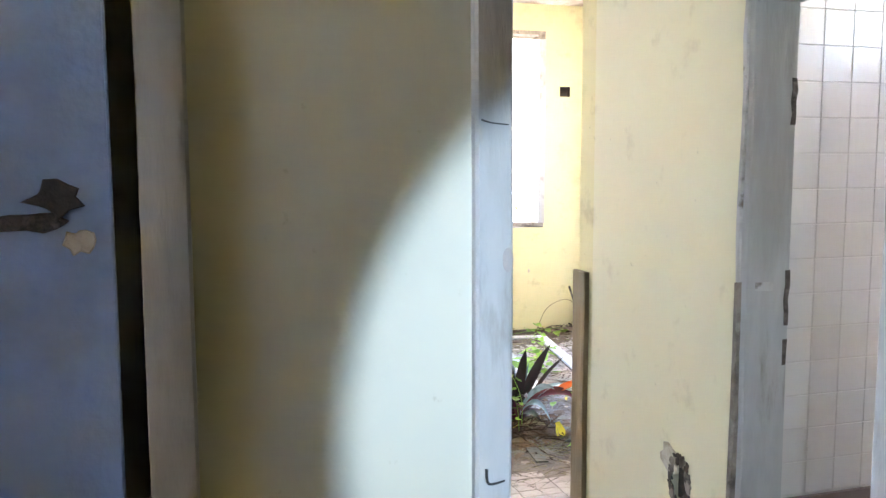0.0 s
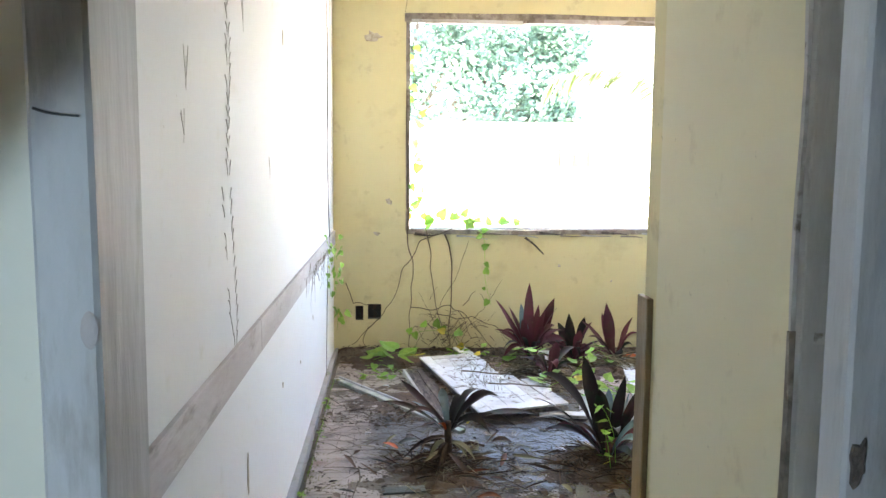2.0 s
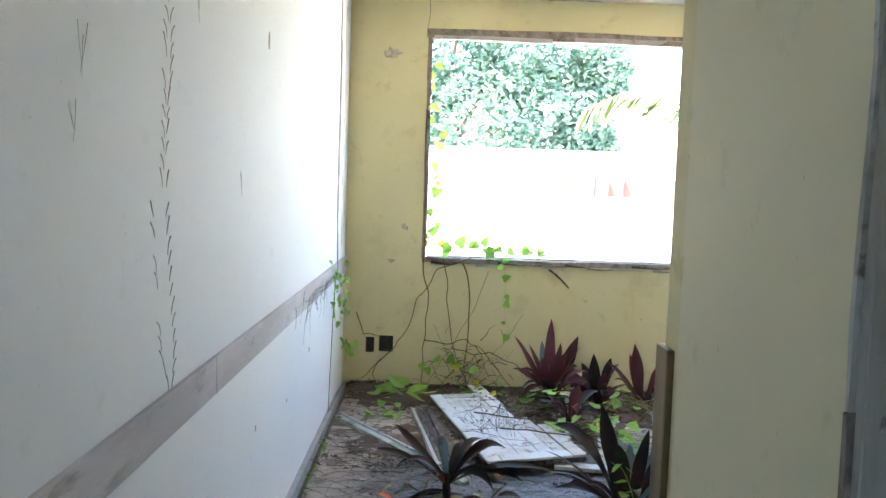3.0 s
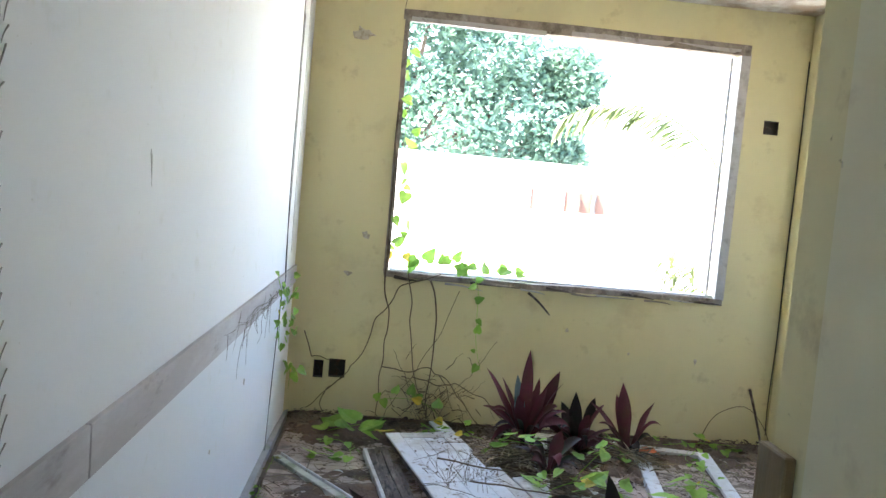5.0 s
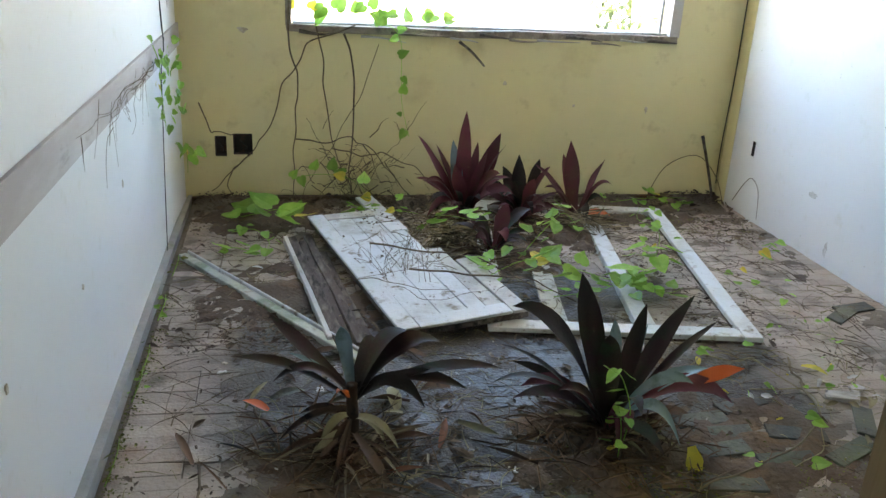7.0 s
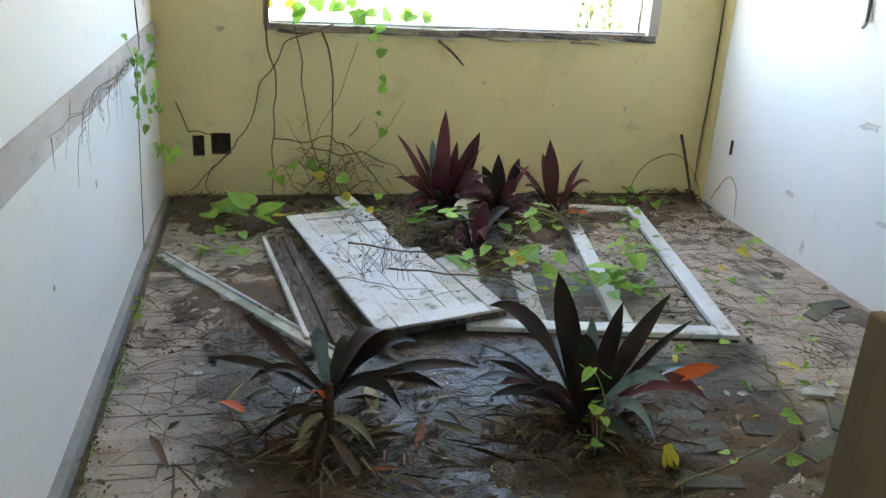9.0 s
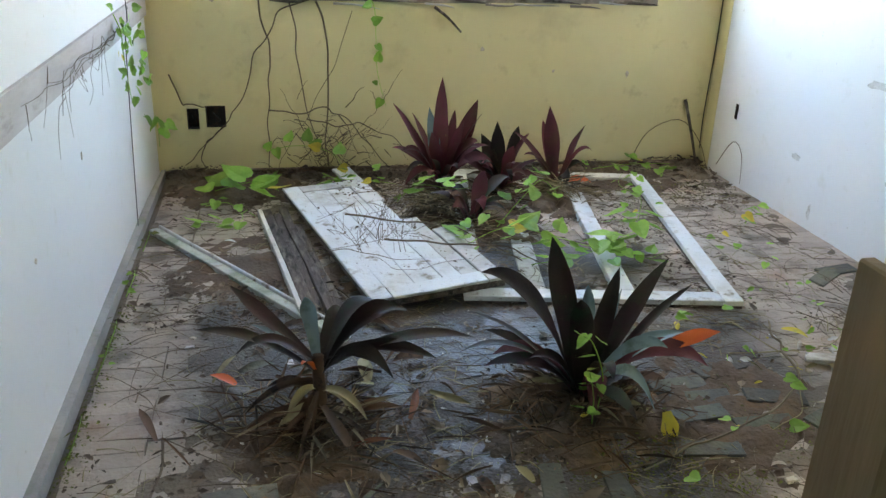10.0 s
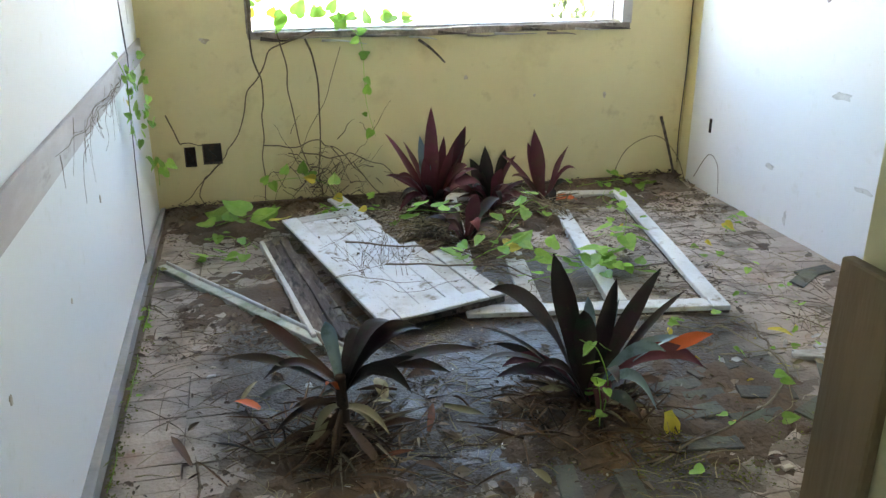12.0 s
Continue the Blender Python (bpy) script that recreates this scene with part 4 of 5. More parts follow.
D, P, S, R = DARK_LEAF, PURPLE, SHEEN_LEAF, RED_LEAF
rosette((0.785, 3.47), 0.23, "low rosette plant with dark purple sword leaves", [
    (-0.35, 0.00, 0.14, 0.036, 0.04, D), (-0.25, 0.10, 0.23, 0.055, 0.0, D), (-0.19, 0.03, 0.13, 0.025, 0.02, S), (-0.03, 0.10, 0.18, 0.053, 0.02, S),
    (0.18, 0.05, 0.18, 0.085, 0.07, D), (0.28, 0.02, 0.15, 0.080, 0.08, D), (0.48, 0.00, 0.06, 0.046, 0.055, D), (0.36, -0.03, 0.01, 0.045, 0.045, D),
    (-0.05, -0.05, 0.03, 0.034, 0.02, R), (0.10, 0.10, 0.10, 0.06, 0.08, D), (0.22, -0.08, -0.02, 0.05, 0.09, D), (-0.24, -0.02, 0.06, 0.04, 0.07, D)], 21, 0, 0.3, dead=18, radius=0.018)
big = rosette((1.64, 3.45), 0.06, "large rosette plant with dark green and purple leaves", [
    (-0.36, 0.02, 0.45, 0.087, 0.13, D), (-0.13, 0.06, 0.54, 0.082, 0.03, D), (0.10, 0.05, 0.43, 0.062, 0.02, D), (0.27, 0.06, 0.45, 0.061, 0.04, D),
    (0.33, 0.00, 0.38, 0.036, 0.04, D), (0.14, 0.10, 0.33, 0.030, 0.00, S), (0.03, 0.12, 0.34, 0.050, 0.05, S), (-0.05, 0.10, 0.28, 0.046, 0.03, S),
    (-0.08, -0.10, 0.40, 0.080, 0.04, D), (0.32, -0.02, 0.22, 0.060, 0.05, S), (0.39, -0.08, 0.12, 0.071, 0.11, P), (0.17, -0.18, 0.04, 0.041, 0.13, S),
    (-0.40, 0.00, 0.33, 0.042, 0.06, D), (-0.43, -0.05, 0.22, 0.053, 0.09, D), (0.28, 0.0, 0.17, 0.06, 0.07, D)], 22, 17, 0.5, 0.36, (0.02, 0.22), (D, D, D, P, S), 34)
bm = bmesh.new()
sword(bm, (0.24, -0.03, 0.225), (0.43, -0.05, 0.29), 0.052, 0.012, random.Random(4), 0.2, 0.4, 1.0)
part("leaf", bm, RED_LEAF, big, "bright orange-red leaf end", True)
bm = bmesh.new()
sword(bm, (0.205, -0.19, 0.10), (0.235, -0.21, -0.015), 0.058, 0.0, random.Random(6), 0.15, 0.45)
part("leaf", bm, YELLOW_LEAF, big, "wilted yellow leaf", True)
rosette((1.575, 5.58), 0.11, "tall rosette plant with wine-purple sword leaves", [
    (-0.28, 0.00, 0.44, 0.089, 0.01, P), (-0.17, 0.04, 0.38, 0.075, 0.02, P), (-0.01, 0.02, 0.57, 0.089, 0.00, P), (0.19, 0.02, 0.45, 0.091, 0.02, P), (0.07, 0.05, 0.39, 0.073, 0.02, P),
    (0.21, -0.03, 0.39, 0.084, 0.03, P), (-0.29, -0.05, 0.21, 0.053, 0.05, P), (0.17, -0.10, 0.25, 0.089, 0.06, P), (-0.07, 0.06, 0.40, 0.07, 0.01, S), (0.10, -0.06, 0.36, 0.08, 0.02, P), (-0.08, -0.08, 0.30, 0.08, 0.02, P)], 23, 18, 0.5, 0.28, (-0.02, 0.2), (P, P, D), 26, 0.028)
rosette((1.93, 5.63), 0.05, "small rosette plant with green-purple leaves", [
    (-0.04, 0.00, 0.38, 0.088, 0.00, D), (0.10, 0.05, 0.34, 0.077, 0.03, D), (0.15, 0.00, 0.31, 0.064, 0.05, P), (-0.12, 0.04, 0.30, 0.076, 0.03, D), (-0.14, -0.10, 0.15, 0.080, 0.05, P), (0.04, -0.08, 0.26, 0.07, 0.03, P)], 24, 16, 0.5, 0.27, (0.0, 0.2), (D, P, P), 14)
rosette((2.265, 5.62), 0.035, "young rosette plant with magenta-purple leaves", [
    (-0.08, 0.00, 0.48, 0.092, 0.00, P), (-0.10, 0.05, 0.39, 0.064, 0.02, P), (0.14, 0.00, 0.37, 0.077, 0.02, P), (-0.28, 0.00, 0.34, 0.078, 0.03, P), (0.19, -0.03, 0.22, 0.039, 0.10, P), (0.17, -0.10, 0.06, 0.065, 0.03, R), (-0.23, -0.06, 0.22, 0.070, 0.06, P)], 25, 4, 0.5, 0.16, (0.02, 0.12), (P, D), 18, 0.018)
rosette((1.63, 5.08), 0.07, "short rosette plant with mixed green leaves", [
    (0.06, 0.00, 0.25, 0.080, 0.02, P), (-0.16, 0.05, 0.18, 0.063, 0.03, P), (0.20, 0.05, 0.20, 0.070, 0.05, D), (0.11, 0.10, 0.16, 0.047, 0.02, S), (-0.12, -0.05, 0.15, 0.056, 0.03, P)], 26, 10, 0.5, 0.22, (0.0, 0.12), (P, D), 14)

# soil mounds under the plants
for k, (x, y, r, h) in enumerate(((0.77, 3.38, 0.30, 0.04), (1.6, 3.38, 0.36, 0.045), (1.68, 5.2, 0.40, 0.05), (2.2, 5.36, 0.2, 0.05), (0.45, 5.85, 0.42, 0.05), (2.7, 5.95, 0.5, 0.035), (2.15, 3.38, 0.46, 0.026), (0.62, 4.7, 0.5, 0.026))):
    bm = bmesh.new()
    bmesh.ops.create_grid(bm, x_segments=30, y_segments=30, size=r)
    for v in bm.verts:
        d = min(1.0, v.co.length / r)
        q = Vector((v.co.x + k * 3.1, v.co.y, 0))
        v.co.z = h * (1 - d * d + 0.9 * noise.noise(q * 8) + 0.6 * noise.noise(q * 23)) - 0.012 if d < 1 else -0.02
    o = new("soil_mound", mesh_from("soil_mound", bm, SOIL, True))
    o.location = (x, min(y, 6.06), 0.012)
    tagged(o, "dark soil and rotted leaves on the floor", "soil", "", "stuff")


# soil and rotted leaves banked up under the window wall
bm = bmesh.new()
bmesh.ops.create_grid(bm, x_segments=110, y_segments=16, size=0.5)
for v in bm.verts:
    x, y = 0.05 + (v.co.x + 0.5) * 3.3, 5.62 + (v.co.y + 0.5) * 0.46
    t = v.co.y + 0.5
    h = 0.055 * t - 0.03 + 0.05 * noise.noise(Vector((x * 2.3, y * 2.3, 1))) + 0.022 * noise.noise(Vector((x * 11, y * 11, 5)))
    v.co = Vector((x, y, max(h, -0.02) + 0.006))
tagged(part("soil_bank", bm, DUST, None, "", True), "dark soil and rotted leaves banked under the window", "soil", "", "stuff")


# ---------------------------------------------------------------- creepers
def creeper(label, points, leaves, size, seed, lean=None, r=0.0022, spread=0.06, material=None, leafy=None):
    """A thin stem along the points with heart-shaped leaves; lean: the way the leaf faces look."""
    random.seed(seed)
    o = Vector(points[0])
    e = thing("creeper", points[0], label, "creeper", "green creepers")
    bm = bmesh.new()
    tube(bm, [Vector(p) - o for p in points], r, r * 0.6, 5)
    part("stem", bm, GREEN_LEAF if material is None else material, e)
    pts = [Vector(p) - o for p in points]
    for k in range(leaves):
        f = (k + rnd(0.2, 0.8)) / leaves * (len(pts) - 1)
        i = min(int(f), len(pts) - 2)
        c = pts[i].lerp(pts[i + 1], f - i) + Vector((rnd(-1, 1), rnd(-0.4, 0.4) if lean else rnd(-1, 1), rnd(-0.3, 0.8))) * spread
        if lean:
            c += Vector(lean) * 0.035
            turn = Vector(lean).to_track_quat("Z", "Y").to_matrix().to_4x4() @ pose(0, 0, 0, rnd(-35, 35), rnd(-35, 35), rnd(0, 360))
        else:
            turn = pose(0, 0, 0, rnd(-30, 30), rnd(-35, 35), rnd(0, 360))
        bm = bmesh.new()
        heart(bm, Matrix.Translation(c) @ turn, size * rnd(0.6, 1.25))
        mt = leafy or (GREEN_LEAF if random.random() < 0.93 else YELLOW_LEAF)
        part("leaf", bm, mt, e)
    return e


creeper("green creeper with broad leaves over the skirting", [(0.30, 5.75, 0.02), (0.45, 5.62, 0.10), (0.58, 5.52, 0.15), (0.68, 5.45, 0.12)], 10, 0.15, 41, spread=0.07)
creeper("green creeper shoot standing by the window wall", [(0.62, 5.92, 0.20), (0.75, 5.88, 0.24), (0.90, 5.84, 0.24), (1.02, 5.80, 0.18), (1.06, 5.78, 0.03)], 9, 0.085, 42, lean=(0, -1, 0.6), spread=0.04)
creeper("green creeper running across the wooden sash", [(1.50, 4.72, 0.06), (1.72, 4.78, 0.13), (1.92, 4.70, 0.12), (2.1, 4.58, 0.10), (2.3, 4.66, 0.12), (2.5, 4.86, 0.10)], 30, 0.095, 43, spread=0.09)
creeper("green creeper sprawling over the sash boards", [(1.78, 4.5, 0.06), (1.95, 4.42, 0.12), (2.12, 4.5, 0.12), (2.28, 4.42, 0.10), (2.42, 4.52, 0.08)], 16, 0.075, 71, spread=0.08)
creeper("green creeper twining along the sash stile", [(2.5, 5.0, 0.05), (2.62, 5.25, 0.09), (2.6, 5.5, 0.08), (2.72, 5.75, 0.07)], 22, 0.05, 72, spread=0.09)
creeper("green creeper leaves beside the purple plants", [(1.75, 5.0, 0.05), (1.9, 5.05, 0.20), (2.02, 5.15, 0.24), (2.1, 5.1, 0.16)], 14, 0.075, 73, spread=0.07)
creeper("green creeper over the top end of the shutter", [(0.80, 5.62, 0.05), (0.95, 5.6, 0.12), (1.15, 5.66, 0.10), (1.32, 5.6, 0.09)], 15, 0.05, 74, spread=0.08)
creeper("small green creeper by the painted board", [(0.3, 5.5, 0.03), (0.42, 5.4, 0.08), (0.5, 5.25, 0.06), (0.46, 5.1, 0.05)], 8, 0.06, 75, spread=0.06)
creeper("sparse green creeper on the bare floor", [(2.75, 4.9, 0.02), (2.85, 4.65, 0.04), (2.95, 4.4, 0.03), (2.8, 4.2, 0.03)], 9, 0.04, 76, spread=0.08, material=STRAW)
creeper("tiny green weeds among the loose blocks", wavy([(2.3, 3.7, 0.02), (2.6, 3.62, 0.04), (2.8, 3.75, 0.03), (2.95, 4.0, 0.04), (2.8, 4.15, 0.03)], 0.04), 14, 0.03, 77, spread=0.10, material=STRAW)
creeper("bright creeper sprig through the large rosette", [(1.66, 3.36, 0.06), (1.62, 3.26, 0.24), (1.56, 3.22, 0.38), (1.52, 3.2, 0.42)], 7, 0.06, 78, spread=0.04)
creeper("green creeper leaves among the purple plants", [(1.30, 5.42, 0.05), (1.40, 5.36, 0.16), (1.52, 5.05, 0.24), (1.60, 5.0, 0.26)], 9, 0.085, 44)
creeper("small green creeper on the dirty floor", [(0.28, 5.30, 0.02), (0.36, 5.15, 0.07), (0.44, 5.12, 0.05)], 5, 0.075, 45, spread=0.04)
creeper("small green weed beside the white wall", [(3.12, 5.0, 0.01), (3.16, 5.02, 0.08), (3.2, 5.0, 0.13)], 6, 0.055, 46, spread=0.03)
creeper("green weeds in the far corner by the sash", [(2.55, 5.98, 0.02), (2.8, 5.95, 0.06), (3.0, 5.9, 0.08), (3.15, 5.95, 0.06)], 14, 0.065, 47, spread=0.07)
creeper("green creeper sprig on the large rosette plant", [(1.62, 3.30, 0.05), (1.58, 3.22, 0.20), (1.55, 3.2, 0.30)], 6, 0.055, 48, spread=0.035)
creeper("yellow-green creeper trailing over loose parquet", wavy([(2.0, 3.75, 0.02), (2.25, 3.95, 0.03), (2.45, 3.9, 0.03), (2.52, 3.6, 0.03), (2.35, 3.3, 0.03), (2.05, 3.12, 0.02), (1.8, 3.08, 0.03)], 0.03), 13, 0.045, 49, r=0.0026, spread=0.10, material=STRAW)
creeper("green creeper hanging from the window sill", [(1.10, 6.07, 1.07), (1.20, 6.06, 1.06), (1.25, 6.05, 0.98), (1.26, 6.06, 0.80), (1.27, 6.07, 0.62), (1.32, 6.08, 0.42)], 9, 0.055, 50, lean=(0, -1, 0.1), spread=0.03)
creeper("bright green creeper on the window sill", [(0.72, 6.14, 1.10), (0.88, 6.10, 1.13), (1.02, 6.07, 1.14), (1.18, 6.06, 1.09), (1.4, 6.10, 1.10), (1.6, 6.14, 1.09)], 15, 0.085, 51, lean=(0, -1, 0.3), spread=0.05)
creeper("green creeper climbing the window edge", [(0.66, 6.16, 1.08), (0.68, 6.15, 1.35), (0.65, 6.16, 1.7), (0.67, 6.15, 2.1), (0.66, 6.16, 2.55)], 17, 0.085, 52, lean=(0.3, -1, 0.1), spread=0.06)
creeper("green creeper tuft hanging over the wall rail", [(0.03, 5.05, 1.06), (0.05, 5.07, 0.98), (0.045, 5.10, 0.88), (0.04, 5.16, 0.78), (0.04, 5.22, 0.64)], 46, 0.042, 53, lean=(1, -0.3, 0.1), spread=0.06)
creeper("green creeper shoot low on the white wall", [(0.03, 5.55, 0.50), (0.05, 5.7, 0.44), (0.05, 5.85, 0.36), (0.04, 5.92, 0.24)], 6, 0.07, 54, lean=(1, -0.5, 0.1), spread=0.05)
for k in range(6):
    y = 2.9 + 0.37 * k + 0.1 * (k % 3)
    creeper("low green weeds along the wall foot", [(0.055, y, 0.01), (0.075, y + 0.1, 0.05), (0.06, y + 0.22, 0.03)], 5, 0.027, 60 + k, spread=0.022, leafy=MOSS if k % 2 else None)

# bare brown vine stems on the window wall
W = ROOM_N - 0.012
STEMS = [
    [(0.60, 2.2), (0.615, 1.3), (0.61, 0.95), (0.66, 0.80), (0.65, 0.58), (0.63, 0.20), (0.63, 0.02)],
    [(0.98, 1.06), (0.72, 0.95), (0.58, 0.72), (0.50, 0.48), (0.40, 0.34), (0.27, 0.20), (0.15, 0.08)],
    [(0.78, 1.06), (0.81, 0.75), (0.85, 0.42), (0.95, 0.16), (0.98, 0.02)],
    [(0.92, 1.02), (0.985, 0.88), (0.98, 0.5), (0.965, 0.2), (0.97, 0.02)],
    [(1.13, 0.98), (1.02, 0.65), (0.86, 0.38), (0.72, 0.16), (0.66, 0.02)],
    [(0.645, 0.42), (0.78, 0.38), (0.97, 0.42), (1.10, 0.34), (1.22, 0.18), (1.34, 0.05)],
    [(0.85, 0.36), (1.02, 0.30), (1.16, 0.32), (1.34, 0.24), (1.5, 0.10)],
    [(0.38, 0.30), (0.28, 0.22), (0.24, 0.12), (0.28, 0.02)],
    [(0.10, 0.62), (0.17, 0.44), (0.23, 0.45), (0.31, 0.43)],
]
for k, s in enumerate(STEMS):
    random.seed(100 + k)
    pts = [(x, W - rnd(0.0, 0.03), z) for x, z in s]
    line_on_wall("dry_vine", "bare brown vine stem on the yellow wall", "vine", wavy(pts, 0.022), 0.0068 if k in (0, 3) else 0.0022 if k == 4 else 0.0046, 0.0016 if k == 4 else 0.0026, TWIG, 5)
random.seed(77)
bm = bmesh.new()
for k in range(95):
    x, z = random.gauss(1.02, 0.12), abs(random.gauss(0.15, 0.12)) + 0.02
    a, l = rnd(-3.0, 3.0), rnd(0.04, 0.15) * random.choice((-1, 1, 1))
    line = [(x, W - rnd(0, 0.04), z), (x + l * 0.5, W - rnd(0.01, 0.07), max(0.03, z + l * 0.3 * a + rnd(-0.03, 0.03))), (x + l, W - rnd(0, 0.08), max(0.02, z + l * a * 0.7 - 0.02))]
    tube(bm, wavy(line, 0.02, 3), rnd(0.001, 0.0045), 0.001, 4)
tagged(new("root_tangle", mesh_from("root_tangle", bm, TWIG)), "tangle of thin brown roots at the wall foot", "roots", "", "stuff")
line_on_wall("bark_strip", "dark bark strip leaning below the window sill", "stick", [(1.60, W - 0.004, 0.99), (1.68, W - 0.012, 0.93), (1.76, W - 0.008, 0.85)], 0.010, 0.006, OLD_WOOD)
line_on_wall("leaning_stick", "short dark stick leaning in the corner", "stick", [(3.33, 5.98, 0.02), (3.29, 6.05, 0.25), (3.24, 6.085, 0.44)], 0.008, 0.011, OLD_WOOD)
line_on_wall("dry_vine", "thin dry vine arching in the corner", "vine", [(2.9, 6.05, 0.05), (3.0, 6.06, 0.24), (3.2, 6.05, 0.32), (3.32, 5.98, 0.2), (3.36, 5.9, 0.03)], 0.003, 0.002, TWIG)
line_on_wall("dry_vine", "thin dry tendril on the white wall", "vine", [(ROOM_E - 0.02, 5.85, 0.08), (ROOM_E - 0.01, 5.72, 0.26), (ROOM_E - 0.012, 5.6, 0.22), (ROOM_E - 0.02, 5.55, 0.05)], 0.0025, 0.0015, TWIG)
# dry tendrils over the rail
random.seed(81)
for k in range(5):
    y0 = 5.12 - 0.05 * k
    l, dz = rnd(0.6, 1.5), rnd(-0.07, 0.03)
    line = [(0.024, y0, 1.0 - 0.01 * k), (0.032, y0 - l * 0.35, 0.98 + dz * 0.3), (0.026, y0 - l * 0.7, 0.97 + dz * 0.8), (0.02, y0 - l, 0.96 + dz * 1.4)]
    e = line_on_wall("dry_vine", "thin dry tendril over the wall rail", "vine", wavy(line, 0.022), 0.0017, 0.0008, TWIG)
    for j in range(3):
        q = Vector(line[1 + (j + k) % 3]) - Vector(line[0])
        bm = bmesh.new()
        tube(bm, wavy([q, q + Vector((0.004, rnd(-0.12, 0.05), rnd(-0.08, 0.07))), q + Vector((0.002, rnd(-0.22, 0.04), rnd(-0.2, 0.08)))], 0.014, 2), 0.0012, 0.0005, 4)
        part("side_strand", bm, TWIG, e)
# cracks
line_on_wall("wall_crack", "thin dark crack in the yellow wall", "crack", [(0.60, ROOM_N - 0.0005, 3.04), (0.605, ROOM_N - 0.0005, 2.93), (0.59, ROOM_N - 0.0005, 2.82)], 0.0022, 0.0016, BOX_DARK)
line_on_wall("wall_crack", "long crack in the white wall by the corner", "crack", [(0.0005, 5.80, 2.9), (0.0005, 5.82, 2.3), (0.0005, 5.79, 1.7), (0.0005, 5.81, 1.15)], 0.003, 0.002, PLINTH)

# dry fine twigs standing on the shutter
random.seed(90)
twigs = thing("dry_twig_bush", (1.12, 4.72, 0.10), "thin dry twig tuft growing over the shutter", "twigs")
for k in range(22):
    bm = bmesh.new()
    a, l = rnd(0, 6.28), rnd(0.2, 0.42)
    tip = Vector((math.cos(a) * l * 0.5, math.sin(a) * l * 0.5, l * rnd(0.45, 0.9)))
    foot = Vector((rnd(-0.12, 0.12), rnd(-0.12, 0.12), 0))
    tip += foot
    tube(bm, [foot, tip * 0.5 + foot * 0.5 + Vector((rnd(-0.03, 0.03), rnd(-0.03, 0.03), 0)), tip], 0.0013, 0.0006, 4)
    tube(bm, [tip * 0.5 + foot * 0.5, tip * 0.75 + Vector((rnd(-0.05, 0.05), rnd(-0.05, 0.05), 0.02))], 0.0012, 0.0006, 4)
    part("twig", bm, TWIG, twigs)

# sticks on the floor
for k, pts in enumerate((
    [(0.50, 3.66, 0.02), (0.58, 3.42, 0.025), (0.64, 3.2, 0.02), (0.74, 2.9, 0.02)],
    [(0.30, 3.55, 0.015), (0.33, 3.3, 0.015), (0.30, 3.05, 0.015)],
    [(1.15, 4.75, 0.11), (1.4, 4.62, 0.13), (1.7, 4.62, 0.10), (1.9, 4.45, 0.04)],
    [(1.0, 5.1, 0.11), (1.25, 4.9, 0.13), (1.5, 4.85, 0.12), (1.75, 4.55, 0.06)],
    [(1.55, 3.1, 0.02), (1.75, 3.12, 0.03), (1.98, 3.22, 0.03), (2.2, 3.25, 0.02)],
    [(0.9, 4.45, 0.02), (1.02, 4.15, 0.03), (1.12, 4.0, 0.02)])):
    line_on_wall("stick", "thin dry stick on the littered floor", "stick", wavy(pts, 0.012), 0.0055, 0.0025, TWIG)

random.seed(29)
for k in range(20):
    x, y = rnd(0.8, 1.6), rnd(4.5, 5.45)
    line_on_wall("stick", "fine dry twig lying on the shutter", "stick", wavy([(x, y, 0.112), (x + rnd(-0.05, 0.2), y - rnd(-0.1, 0.15), 0.13), (x + rnd(-0.1, 0.45), y - rnd(-0.25, 0.3), 0.112)], 0.03), rnd(0.001, 0.0022), 0.0008, TWIG, 4)

# ---------------------------------------------------------------- litter
random.seed(7)
bm_v, bm_f = [], []


def scrap(c, size):
    m = Euler((rnd(-0.5, 0.5), rnd(-0.5, 0.5), rnd(0, 6.3))).to_matrix()
    i = len(bm_v)
    w = rnd(0.2, 0.45)
    for v in ((0, -0.5, 0.02), (w, -0.1, 0.12), (w * 0.7, 0.3, 0.1), (0, 0.55, 0.0), (-w * 0.7, 0.3, 0.1), (-w, -0.1, 0.14), (0, 0, -0.02)):
        q = Vector(c) + m @ (Vector(v) * size)
        bm_v.append((q.x, q.y, max(q.z, 0.014)))
    for a, b in ((0, 1), (1, 2), (2, 3), (3, 4), (4, 5), (5, 0)):
        bm_f.append((i + 6, i + a, i + b))


def bank(x, y):
    """Height of the soil bank under the window."""
    t = (y - 5.62) / 0.46
    if t < 0:
        return 0.0
    return max(0.0, 0.055 * t - 0.024 + 0.05 * noise.noise(Vector((x * 2.3, y * 2.3, 1))) + 0.022 * noise.noise(Vector((x * 11, y * 11, 5))))


